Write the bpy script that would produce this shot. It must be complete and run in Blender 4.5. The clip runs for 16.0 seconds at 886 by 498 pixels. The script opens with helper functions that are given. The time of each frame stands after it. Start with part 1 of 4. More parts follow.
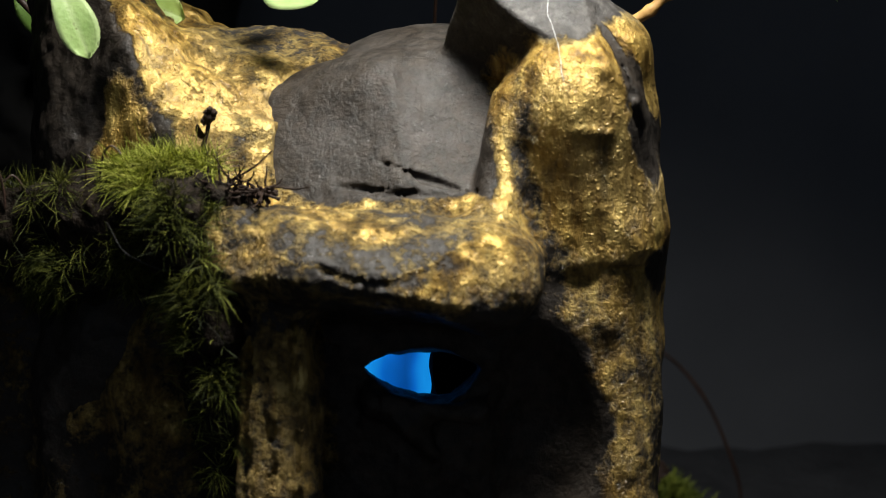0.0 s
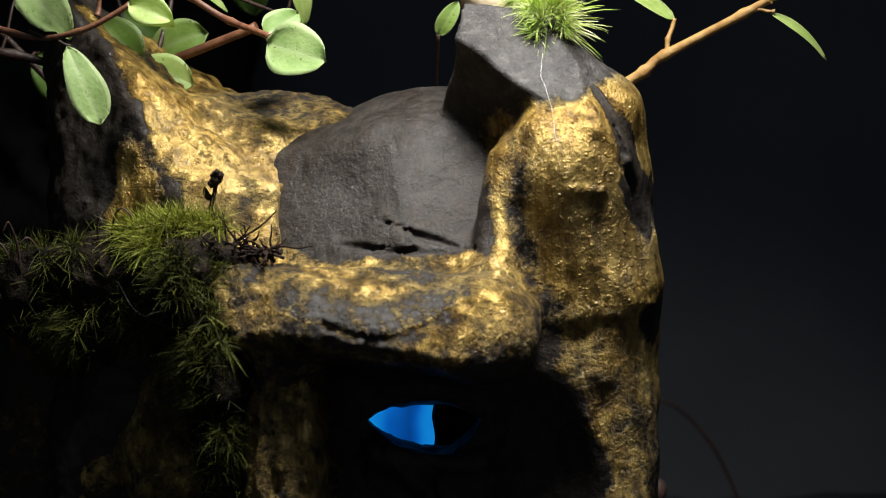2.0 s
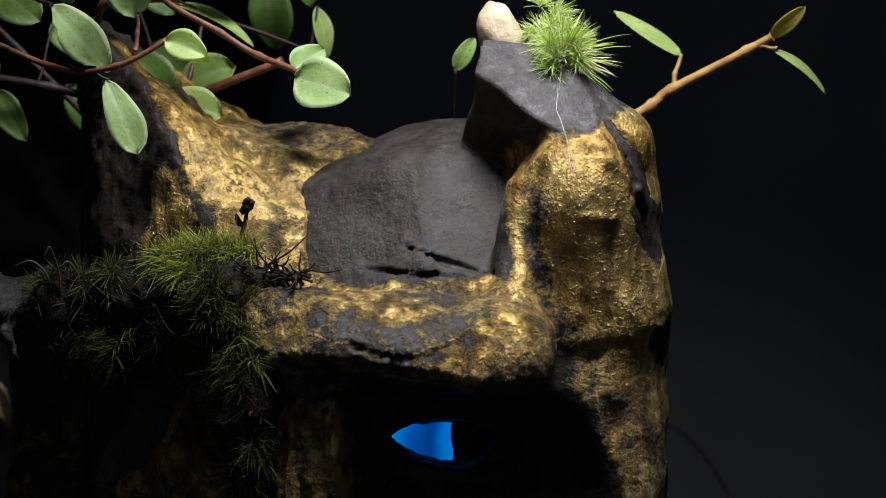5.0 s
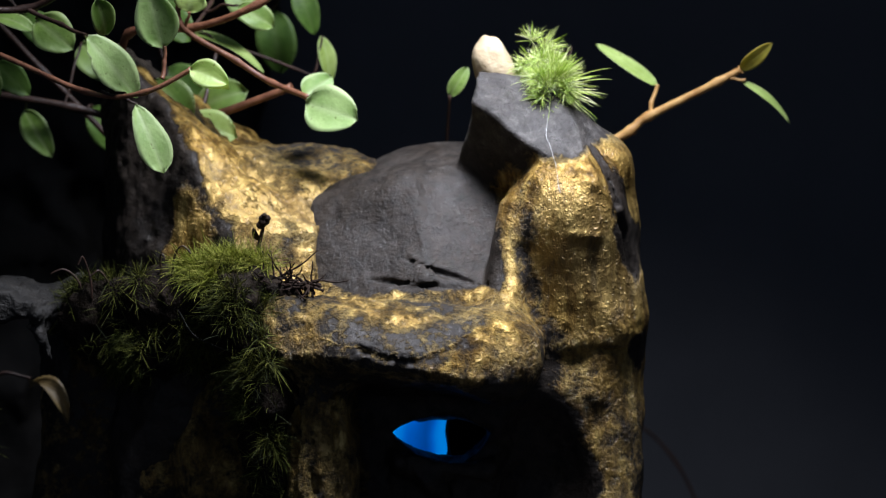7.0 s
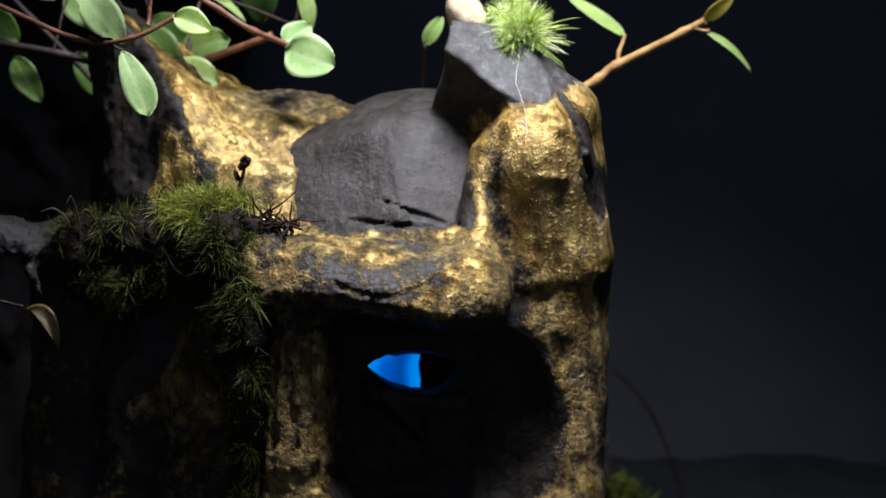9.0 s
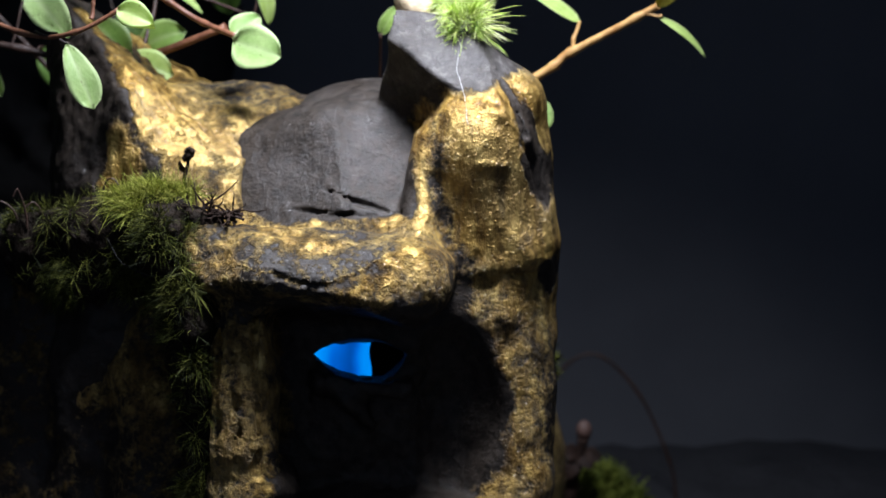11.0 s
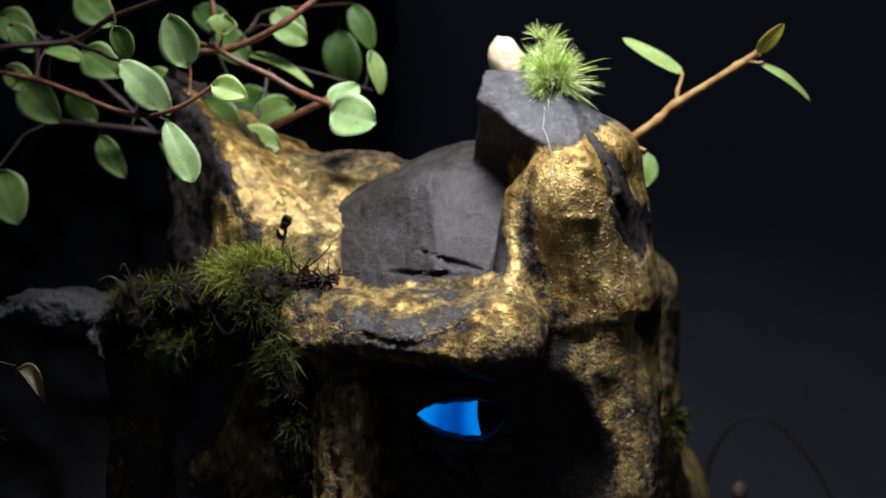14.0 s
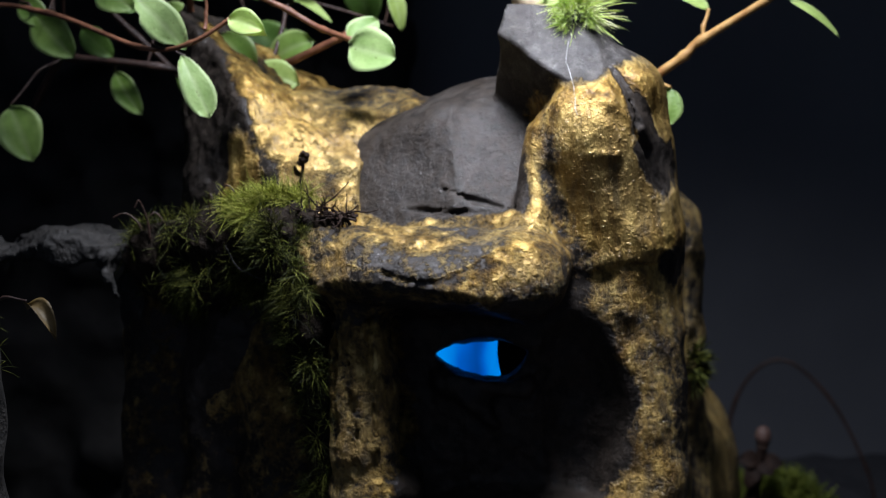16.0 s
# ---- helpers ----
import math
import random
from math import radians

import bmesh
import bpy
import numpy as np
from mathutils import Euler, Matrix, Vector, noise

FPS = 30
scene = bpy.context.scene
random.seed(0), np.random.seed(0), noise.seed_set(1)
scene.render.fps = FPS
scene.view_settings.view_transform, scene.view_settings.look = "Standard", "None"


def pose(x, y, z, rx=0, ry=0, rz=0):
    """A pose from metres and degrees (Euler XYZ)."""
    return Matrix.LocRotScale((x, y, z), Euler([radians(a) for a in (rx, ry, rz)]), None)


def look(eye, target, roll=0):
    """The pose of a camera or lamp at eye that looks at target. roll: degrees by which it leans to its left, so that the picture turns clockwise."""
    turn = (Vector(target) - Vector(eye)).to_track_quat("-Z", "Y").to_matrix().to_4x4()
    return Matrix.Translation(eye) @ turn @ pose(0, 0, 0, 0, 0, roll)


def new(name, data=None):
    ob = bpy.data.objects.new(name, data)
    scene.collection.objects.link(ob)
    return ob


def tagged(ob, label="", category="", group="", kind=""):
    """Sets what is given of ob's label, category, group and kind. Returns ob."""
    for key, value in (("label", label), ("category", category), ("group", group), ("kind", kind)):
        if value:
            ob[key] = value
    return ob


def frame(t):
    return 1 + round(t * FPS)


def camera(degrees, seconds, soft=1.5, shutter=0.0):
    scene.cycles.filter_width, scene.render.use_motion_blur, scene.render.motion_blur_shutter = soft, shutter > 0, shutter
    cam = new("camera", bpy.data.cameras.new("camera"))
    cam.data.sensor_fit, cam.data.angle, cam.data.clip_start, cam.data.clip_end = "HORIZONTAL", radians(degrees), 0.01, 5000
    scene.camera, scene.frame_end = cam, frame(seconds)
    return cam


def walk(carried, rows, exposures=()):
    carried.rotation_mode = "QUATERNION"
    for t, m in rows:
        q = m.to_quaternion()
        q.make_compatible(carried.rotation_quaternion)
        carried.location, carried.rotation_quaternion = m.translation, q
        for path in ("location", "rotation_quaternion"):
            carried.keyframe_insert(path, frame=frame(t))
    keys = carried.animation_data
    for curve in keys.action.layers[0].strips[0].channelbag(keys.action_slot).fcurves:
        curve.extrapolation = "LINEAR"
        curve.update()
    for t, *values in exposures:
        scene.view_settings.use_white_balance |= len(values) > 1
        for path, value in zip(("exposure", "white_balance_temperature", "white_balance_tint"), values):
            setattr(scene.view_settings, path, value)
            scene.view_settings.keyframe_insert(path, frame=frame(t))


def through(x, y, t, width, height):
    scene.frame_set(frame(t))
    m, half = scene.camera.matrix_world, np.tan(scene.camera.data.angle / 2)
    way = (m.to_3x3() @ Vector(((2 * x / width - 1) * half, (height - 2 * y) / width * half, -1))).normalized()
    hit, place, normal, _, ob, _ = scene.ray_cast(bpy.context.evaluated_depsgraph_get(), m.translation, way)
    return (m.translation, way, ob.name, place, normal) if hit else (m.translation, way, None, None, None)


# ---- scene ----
cam = camera(26.0, 16.0, soft=1.0)
PATH = [
    (0, (0.00578, -0.2684, 0.12567), (0.00216, 0.02439, 0.06041), -0.14),
    (0.5, (0.00714, -0.27117, 0.12604), (0.01011, 0.02214, 0.06311), -0.05),
    (1, (0.00735, -0.2745, 0.12696), (0.00846, 0.01917, 0.06563), -0.15),
    (1.5, (0.00921, -0.27626, 0.12738), (0.00338, 0.01775, 0.068), -0.85),
    (2, (0.01023, -0.27733, 0.12755), (0.00207, 0.01716, 0.0709), -0.92),
    (2.5, (0.00951, -0.27741, 0.12712), (0.00257, 0.01768, 0.07348), -0.93),
    (3, (0.00966, -0.27758, 0.12658), (0.00219, 0.01812, 0.07648), -0.92),
    (3.5, (0.01054, -0.27819, 0.12599), (0.00213, 0.01795, 0.0788), -0.91),
    (4, (0.00854, -0.28028, 0.12505), (0.00171, 0.01601, 0.07851), -0.94),
    (4.2, (0.00779, -0.2824, 0.12607), (0.00012, 0.0135, 0.07722), -0.89),
    (6.3, (0.00404, -0.30886, 0.13356), (0.0029, -0.01368, 0.08002), 0.03),
    (6.5, (0.00325, -0.31202, 0.13459), (0.00324, -0.01672, 0.0817), 0.05),
    (7, (-1e-05, -0.31992, 0.13642), (-0.00016, -0.02443, 0.0846), 0.05),
    (7.5, (0.00018, -0.32425, 0.13606), (-6e-05, -0.02908, 0.08245), 0.20),
    (8, (-0.00035, -0.33003, 0.13714), (0.0009, -0.03486, 0.08354), 0.35),
    (8.5, (-0.0002, -0.33379, 0.13596), (0.00338, -0.0392, 0.07934), 0.46),
    (11, (0.02453, -0.33559, 0.13588), (0.0156, -0.04173, 0.07615), -0.64),
    (11.5, (0.02893, -0.33039, 0.13456), (0.01834, -0.03631, 0.07624), -0.71),
    (12, (0.03373, -0.33073, 0.13536), (0.00775, -0.03652, 0.08276), -1.99),
    (12.5, (0.04337, -0.33107, 0.13349), (0.01836, -0.03603, 0.08525), -2.07),
    (13, (0.04967, -0.33386, 0.13241), (0.01759, -0.03912, 0.0866), -3.28),
    (13.5, (0.05407, -0.33327, 0.13008), (0.01722, -0.03905, 0.08451), -4.15),
    (14, (0.05401, -0.33491, 0.12936), (0.0047, -0.04232, 0.0851), -4.44),
    (14.5, (0.05568, -0.32947, 0.12754), (0.00481, -0.03761, 0.08032), -4.42),
    (15, (0.05721, -0.32591, 0.12713), (0.00425, -0.03445, 0.0797), -4.39),
    (15.5, (0.05536, -0.32682, 0.12739), (-0.0026, -0.03556, 0.0848), -4.44),
    (16, (0.05352, -0.32938, 0.12632), (0.00023, -0.03872, 0.07456), -4.37),
]
EXPOSURE = [(0, 0.42, 7000, 4), (1.5, 0.25, 6900, 5), (2.5, 0.0, 6700, 8), (3.2, -0.2, 6550, 9), (4, -0.3, 6400, 10), (7, 0.05, 5950, 12), (9, 0.3, 5900, 12), (11.5, 0.55, 5900, 12), (13, 0.3, 5900, 12), (14.5, 0.12, 5900, 12), (16, 0.25, 5900, 12)]
walk(cam, [(t, look(eye, target, roll)) for t, eye, target, roll in PATH], EXPOSURE)
cam.data.dof.use_dof = True
cam.data.dof.focus_distance = 0.296
cam.data.dof.aperture_fstop = 34.0

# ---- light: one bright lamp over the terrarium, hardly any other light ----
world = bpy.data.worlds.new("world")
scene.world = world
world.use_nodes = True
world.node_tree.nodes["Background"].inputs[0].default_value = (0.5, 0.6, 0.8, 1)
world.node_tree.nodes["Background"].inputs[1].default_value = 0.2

lamp = bpy.data.lights.new("terrarium_lamp", "AREA")
lamp.energy, lamp.color = 0.25, (0.98, 0.98, 1.0)
lamp.shape, lamp.size, lamp.size_y, lamp.spread = "RECTANGLE", 0.05, 0.05, radians(90)
new("terrarium_lamp", lamp).matrix_world = look((0.021, -0.025, 0.24), (0.006, -0.002, 0.085))

CM = 0.01
LIFT = 8.0  # the subject's zero level lies 8 cm over the raised ground it stands on
FLOOR = -12.0  # the terrarium's floor behind it


def at(x, y, z):
    """A place in metres from centimetres about the subject's middle."""
    return Vector((x * CM, y * CM, (z + LIFT) * CM))


# ---- materials ----
def material(name):
    m = bpy.data.materials.new(name)
    m.use_nodes = True
    nt = m.node_tree
    return m, nt, nt.nodes["Principled BSDF"]


def node(nt, kind, **values):
    n = nt.nodes.new(kind)
    for key, value in values.items():
        n.inputs[key.replace("_", " ")].default_value = value
    return n


def noise_node(nt, scale, detail=4.0, rough=0.55, stretch=(1, 1, 1)):
    co = nt.nodes.new("ShaderNodeTexCoord")
    mp = nt.nodes.new("ShaderNodeMapping")
    mp.inputs["Scale"].default_value = stretch
    n = node(nt, "ShaderNodeTexNoise", Scale=scale, Detail=detail, Roughness=rough)
    nt.links.new(co.outputs["Object"], mp.inputs["Vector"])
    nt.links.new(mp.outputs["Vector"], n.inputs["Vector"])
    return n


def ramp(nt, source, *stops):
    r = nt.nodes.new("ShaderNodeValToRGB")
    els = r.color_ramp.elements
    while len(els) < len(stops):
        els.new(0.5)
    for e, (pos, col) in zip(els, stops):
        e.position, e.color = pos, (*col, 1) if len(col) == 3 else col
    nt.links.new(source, r.inputs["Fac"])
    return r


def mix_rgb(nt, fac, a, b, kind="MIX"):
    n = nt.nodes.new("ShaderNodeMix")
    n.data_type, n.blend_type = "RGBA", kind
    for socket, value in ((n.inputs[0], fac), (n.inputs[6], a), (n.inputs[7], b)):
        if isinstance(value, bpy.types.NodeSocket):
            nt.links.new(value, socket)
        else:
            socket.default_value = value if isinstance(value, float) else (*value, 1)
    return n.outputs[2]


def maths(nt, op, a, b=0.0, c=0.0):
    n = nt.nodes.new("ShaderNodeMath")
    n.operation = op
    for i, value in enumerate((a, b, c)):
        if isinstance(value, bpy.types.NodeSocket):
            nt.links.new(value, n.inputs[i])
        else:
            n.inputs[i].default_value = value
    return n.outputs[0]


def bump(nt, bsdf, height, strength, distance):
    b = node(nt, "ShaderNodeBump", Strength=strength, Distance=distance)
    nt.links.new(height, b.inputs["Height"])
    nt.links.new(b.outputs["Normal"], bsdf.inputs["Normal"])


def node_grain(nt):
    return noise_node(nt, 1500, 1.5, 0.4)


def gilded_rock():
    """Dark stone with worn gold paint; the paint's cover is the mesh's "gild", the stone's paleness its "pale". Both
    also carry painted light and shade.
    """
    m, nt, b = material("gilded_rock")
    gild, pale = nt.nodes.new("ShaderNodeAttribute"), nt.nodes.new("ShaderNodeAttribute")
    gild.attribute_name, pale.attribute_name = "gild", "pale"
    chips = noise_node(nt, 520, 6, 0.65)
    fine = noise_node(nt, 1700, 5, 0.65)
    streak = noise_node(nt, 420, 6, 0.65, (1, 1, 0.25))
    broad = noise_node(nt, 170, 5, 0.62, (1, 1, 0.5))
    lumps = noise_node(nt, 430, 4, 0.55, (1, 1, 0.75))
    wash = noise_node(nt, 480, 7, 0.72)
    wear = maths(nt, "MULTIPLY_ADD", maths(nt, "SUBTRACT", chips.outputs["Fac"], 0.5), 1.3, maths(nt, "MULTIPLY_ADD", fine.outputs["Fac"], 0.5, maths(nt, "SUBTRACT", gild.outputs["Fac"], 0.25)))
    cover = ramp(nt, wear, (0.34, (0, 0, 0)), (0.72, (1, 1, 1))).outputs["Color"]
    gold = ramp(nt, streak.outputs["Fac"], (0.35, (0.08, 0.042, 0.009)), (0.5, (0.33, 0.205, 0.048)), (0.66, (0.57, 0.405, 0.125))).outputs["Color"]
    # pale also lightens gold, to paint strong lamplight on the boulder's face.
    gold = mix_rgb(nt, pale.outputs["Fac"], gold, (0.6, 0.48, 0.23))
    tone = ramp(nt, broad.outputs["Fac"], (0.36, (0.3, 0.25, 0.2)), (0.6, (1, 1, 1))).outputs["Color"]
    gold = mix_rgb(nt, 0.8, gold, tone, "MULTIPLY")
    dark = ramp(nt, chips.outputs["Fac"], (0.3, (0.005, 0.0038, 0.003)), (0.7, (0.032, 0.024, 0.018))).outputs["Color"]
    grey = ramp(nt, wash.outputs["Fac"], (0.3, (0.014, 0.013, 0.012)), (0.52, (0.042, 0.038, 0.036)), (0.74, (0.12, 0.11, 0.103))).outputs["Color"]
    grey = mix_rgb(nt, 0.7, grey, tone, "MULTIPLY")
    stone = mix_rgb(nt, pale.outputs["Fac"], dark, grey)
    nt.links.new(mix_rgb(nt, cover, stone, gold), b.inputs["Base Color"])
    nt.links.new(maths(nt, "MULTIPLY", cover, 0.62), b.inputs["Metallic"])
    nt.links.new(maths(nt, "MULTIPLY_ADD", cover, -0.1, maths(nt, "MULTIPLY_ADD", chips.outputs["Fac"], 0.35, 0.42)), b.inputs["Roughness"])
    grains = ramp(nt, node_grain(nt).outputs["Fac"], (0.6, (0, 0, 0)), (0.72, (1, 1, 1))).outputs["Color"]
    height = maths(nt, "MULTIPLY_ADD", lumps.outputs["Fac"], maths(nt, "MULTIPLY_ADD", cover, 0.45, 0.3), maths(nt, "MULTIPLY_ADD", streak.outputs["Fac"], maths(nt, "MULTIPLY_ADD", cover, 0.55, 0.15), maths(nt, "MULTIPLY_ADD", maths(nt, "MULTIPLY", grains, cover), 0.2, maths(nt, "MULTIPLY_ADD", fine.outputs["Fac"], 0.26, maths(nt, "MULTIPLY", cover, 0.12)))))
    bump(nt, b, height, 1.0, 0.0009)
    nt.links.new(b.inputs["Normal"].links[0].from_socket, b.inputs["Coat Normal"])
    nt.links.new(maths(nt, "MULTIPLY_ADD", cover, 0.22, 0.1), b.inputs["Coat Weight"])
    nt.links.new(maths(nt, "MULTIPLY_ADD", pale.outputs["Fac"], 0.1, 0.15), b.inputs["Specular IOR Level"])
    b.inputs["Coat Roughness"].default_value = 0.12
    return m


def mottled(name, low, high, scale=400, rough=(0.55, 0.85), depth=0.0004, spec=0.4, stretch=(1, 1, 1)):
    m, nt, b = material(name)
    n, fine = noise_node(nt, scale, 5, 0.6, stretch), noise_node(nt, scale * 4, 4, 0.6)
    nt.links.new(ramp(nt, n.outputs["Fac"], (0.3, low), (0.7, high)).outputs["Color"], b.inputs["Base Color"])
    nt.links.new(ramp(nt, fine.outputs["Fac"], (0.2, (rough[0],) * 3), (0.8, (rough[1],) * 3)).outputs["Color"], b.inputs["Roughness"])
    b.inputs["Specular IOR Level"].default_value = spec
    bump(nt, b, maths(nt, "MULTIPLY_ADD", fine.outputs["Fac"], 0.4, n.outputs["Fac"]), 0.8, depth)
    return m


def blade_green(name, low, mid, high, through=0.35):
    m, nt, b = material(name)
    geo = nt.nodes.new("ShaderNodeNewGeometry")
    col = ramp(nt, geo.outputs["Random Per Island"], (0.0, low), (0.5, mid), (1.0, high)).outputs["Color"]
    n = noise_node(nt, 150, 3)
    col = mix_rgb(nt, 0.6, col, ramp(nt, n.outputs["Fac"], (0.3, (0.55, 0.5, 0.4)), (0.65, (1, 1, 1))).outputs["Color"], "MULTIPLY")
    nt.links.new(col, b.inputs["Base Color"])
    b.inputs["Roughness"].default_value = 0.65
    b.inputs["Specular IOR Level"].default_value = 0.2
    t = nt.nodes.new("ShaderNodeBsdfTranslucent")
    nt.links.new(col, t.inputs["Color"])
    mix = nt.nodes.new("ShaderNodeMixShader")
    mix.inputs[0].default_value = through
    nt.links.new(b.outputs[0], mix.inputs[1])
    nt.links.new(t.outputs[0], mix.inputs[2])
    nt.links.new(mix.outputs[0], nt.nodes["Material Output"].inputs["Surface"])
    return m


def leaf_green(name, low, high, edge):
    """A leaf: blotchy green, paler midrib and rim from its own "rim" and "rib", lit through a little."""
    m, nt, b = material(name)
    rim, rib = nt.nodes.new("ShaderNodeAttribute"), nt.nodes.new("ShaderNodeAttribute")
    rim.attribute_name, rib.attribute_name = "rim", "rib"
    info = nt.nodes.new("ShaderNodeObjectInfo")
    n, fine = noise_node(nt, 260, 4), noise_node(nt, 1500, 3)
    fac = maths(nt, "MULTIPLY_ADD", info.outputs["Random"], 0.3, maths(nt, "SUBTRACT", n.outputs["Fac"], 0.15))
    col = ramp(nt, fac, (0.3, low), (0.75, high)).outputs["Color"]
    col = mix_rgb(nt, maths(nt, "MULTIPLY", rib.outputs["Fac"], 0.25), col, edge)
    col = mix_rgb(nt, maths(nt, "MULTIPLY", rim.outputs["Fac"], 0.4), col, edge)
    spots = ramp(nt, fine.outputs["Fac"], (0.29, (0.3, 0.22, 0.12)), (0.34, (1, 1, 1))).outputs["Color"]
    col = mix_rgb(nt, 0.7, col, spots, "MULTIPLY")
    nt.links.new(col, b.inputs["Base Color"])
    b.inputs["Roughness"].default_value = 0.5
    bump(nt, b, maths(nt, "MULTIPLY_ADD", rib.outputs["Fac"], -0.5, fine.outputs["Fac"]), 0.5, 0.0002)
    t = nt.nodes.new("ShaderNodeBsdfTranslucent")
    nt.links.new(col, t.inputs["Color"])
    mix = nt.nodes.new("ShaderNodeMixShader")
    mix.inputs[0].default_value = 0.45
    nt.links.new(b.outputs[0], mix.inputs[1])
    nt.links.new(t.outputs[0], mix.inputs[2])
    nt.links.new(mix.outputs[0], nt.nodes["Material Output"].inputs["Surface"])
    return m


def blue_glow():
    """A lit blue diffuser, dimmer along an upright band: the mesh's "shine"."""
    m, nt, b = material("blue_glow")
    shine = nt.nodes.new("ShaderNodeAttribute")
    shine.attribute_name = "shine"
    n = noise_node(nt, 180, 3, 0.5, (1, 1, 0.6))
    fac = maths(nt, "MULTIPLY_ADD", maths(nt, "SUBTRACT", n.outputs["Fac"], 0.5), 0.5, shine.outputs["Fac"])
    b.inputs["Base Color"].default_value = (0.02, 0.1, 0.3, 1)
    nt.links.new(ramp(nt, fac, (0.1, (0.0, 0.03, 0.2)), (0.55, (0.0, 0.14, 0.66)), (0.95, (0.005, 0.33, 1.0))).outputs["Color"], b.inputs["Emission Color"])
    b.inputs["Emission Strength"].default_value = 0.62
    return m


GILDED = gilded_rock()
# Near-black for the added mass that replaces shade at the back left.
SHADE_MASS = mottled("shade_mass_dark", (0.006, 0.006, 0.006), (0.024, 0.022, 0.02), 60, (0.8, 0.95), 0.001, 0.1)
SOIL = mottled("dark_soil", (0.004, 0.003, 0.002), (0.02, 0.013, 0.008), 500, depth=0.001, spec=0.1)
GROUND = mottled("substrate", (0.022, 0.022, 0.024), (0.032, 0.032, 0.035), 60, depth=0.002, spec=0.1)
PANEL = mottled("dark_panel", (0.052, 0.054, 0.062), (0.088, 0.09, 0.099), 9, (0.7, 0.9), 0.0002, 0.2)
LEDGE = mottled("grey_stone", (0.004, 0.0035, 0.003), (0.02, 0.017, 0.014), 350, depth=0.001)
PALE = mottled("white_thread", (0.25, 0.25, 0.25), (0.7, 0.7, 0.7), 700, (0.3, 0.5), 0.0001)
BUD = mottled("pink_bud", (0.05, 0.025, 0.018), (0.12, 0.07, 0.055), 500, (0.5, 0.7), 0.0003)
BONE = mottled("pale_wood", (0.32, 0.23, 0.13), (0.56, 0.46, 0.31), 260, (0.5, 0.7), 0.0003)
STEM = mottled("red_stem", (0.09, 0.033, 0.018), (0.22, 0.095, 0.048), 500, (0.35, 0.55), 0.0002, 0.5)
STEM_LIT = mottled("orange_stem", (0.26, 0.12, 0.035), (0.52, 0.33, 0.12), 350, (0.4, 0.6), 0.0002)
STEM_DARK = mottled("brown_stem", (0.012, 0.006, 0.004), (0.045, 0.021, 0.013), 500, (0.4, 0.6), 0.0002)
PUPIL = mottled("black_pupil", (0.001, 0.001, 0.001), (0.002, 0.002, 0.002), 300, (0.9, 1.0), 0.0001, 0.0)
DRY = mottled("dry_leaf", (0.05, 0.033, 0.01), (0.15, 0.1, 0.03), 400, (0.5, 0.7), 0.0003)
LITTER = mottled("dead_plant", (0.008, 0.005, 0.004), (0.028, 0.015, 0.01), 600, depth=0.0003, spec=0.15)
# Moss green in shaded and lamplit copies: the light is in the colour.
MOSS = blade_green("moss_green_shaded", (0.012, 0.016, 0.003), (0.055, 0.066, 0.009), (0.2, 0.21, 0.04))
CUSHION = blade_green("moss_green_lit", (0.1, 0.12, 0.012), (0.28, 0.32, 0.035), (0.52, 0.52, 0.13))
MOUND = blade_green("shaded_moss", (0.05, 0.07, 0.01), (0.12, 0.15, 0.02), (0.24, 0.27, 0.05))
# Raised almost to white, which paints the lamp's glare on the tuft.
TUFT = blade_green("tuft_green_overlit", (0.42, 0.58, 0.1), (0.66, 0.78, 0.25), (0.92, 0.93, 0.68), 0.5)
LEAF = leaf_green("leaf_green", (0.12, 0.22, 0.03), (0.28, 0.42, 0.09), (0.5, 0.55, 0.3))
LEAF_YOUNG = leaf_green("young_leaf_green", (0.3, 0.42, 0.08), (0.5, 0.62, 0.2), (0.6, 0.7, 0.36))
# Darker copy of LEAF for rear leaves, with their shade in its colour.
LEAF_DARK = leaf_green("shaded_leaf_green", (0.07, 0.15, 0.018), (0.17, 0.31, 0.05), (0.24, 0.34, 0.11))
LEAF_MID = leaf_green("fresh_leaf_green", (0.22, 0.36, 0.09), (0.4, 0.54, 0.2), (0.62, 0.66, 0.42))
LEAF_YELLOW = leaf_green("yellow_leaf", (0.42, 0.36, 0.04), (0.66, 0.58, 0.1), (0.7, 0.64, 0.2))
GLOW = blue_glow()


# ---- shaping tools; all lengths in centimetres ----
TABLE = np.random.RandomState(5).rand(32, 32, 32)


def value_noise(p, scale, shift=0.0):
    """Smooth noise from -1 to 1 at points p (n, 3)."""
    q = p * scale + shift
    i = np.floor(q).astype(int)
    f = q - i
    f = f * f * (3 - 2 * f)
    out = 0.0
    for a in (0, 1):
        for b in (0, 1):
            for c in (0, 1):
                w = (f[:, 0] if a else 1 - f[:, 0]) * (f[:, 1] if b else 1 - f[:, 1]) * (f[:, 2] if c else 1 - f[:, 2])
                out = out + w * TABLE[(i[:, 0] + a) % 32, (i[:, 1] + b) % 32, (i[:, 2] + c) % 32]
    return out * 2 - 1


def fbm(p, scale, octaves=3, shift=0.0):
    return sum(value_noise(p, scale * 2.1**k, shift + 7.3 * k) * 0.5**k for k in range(octaves))


def ball(p, c, r):
    q = (p - c) / r
    k = np.linalg.norm(q, axis=1)
    return k * (k - 1) / np.maximum(np.linalg.norm(q / r, axis=1), 1e-6)


def limb(p, a, b, ra, rb):
    a, b = np.array(a, float), np.array(b, float)
    h = np.clip(((p - a) @ (b - a)) / ((b - a) @ (b - a)), 0, 1)
    return np.linalg.norm(p - a - h[:, None] * (b - a), axis=1) - (ra + (rb - ra) * h)


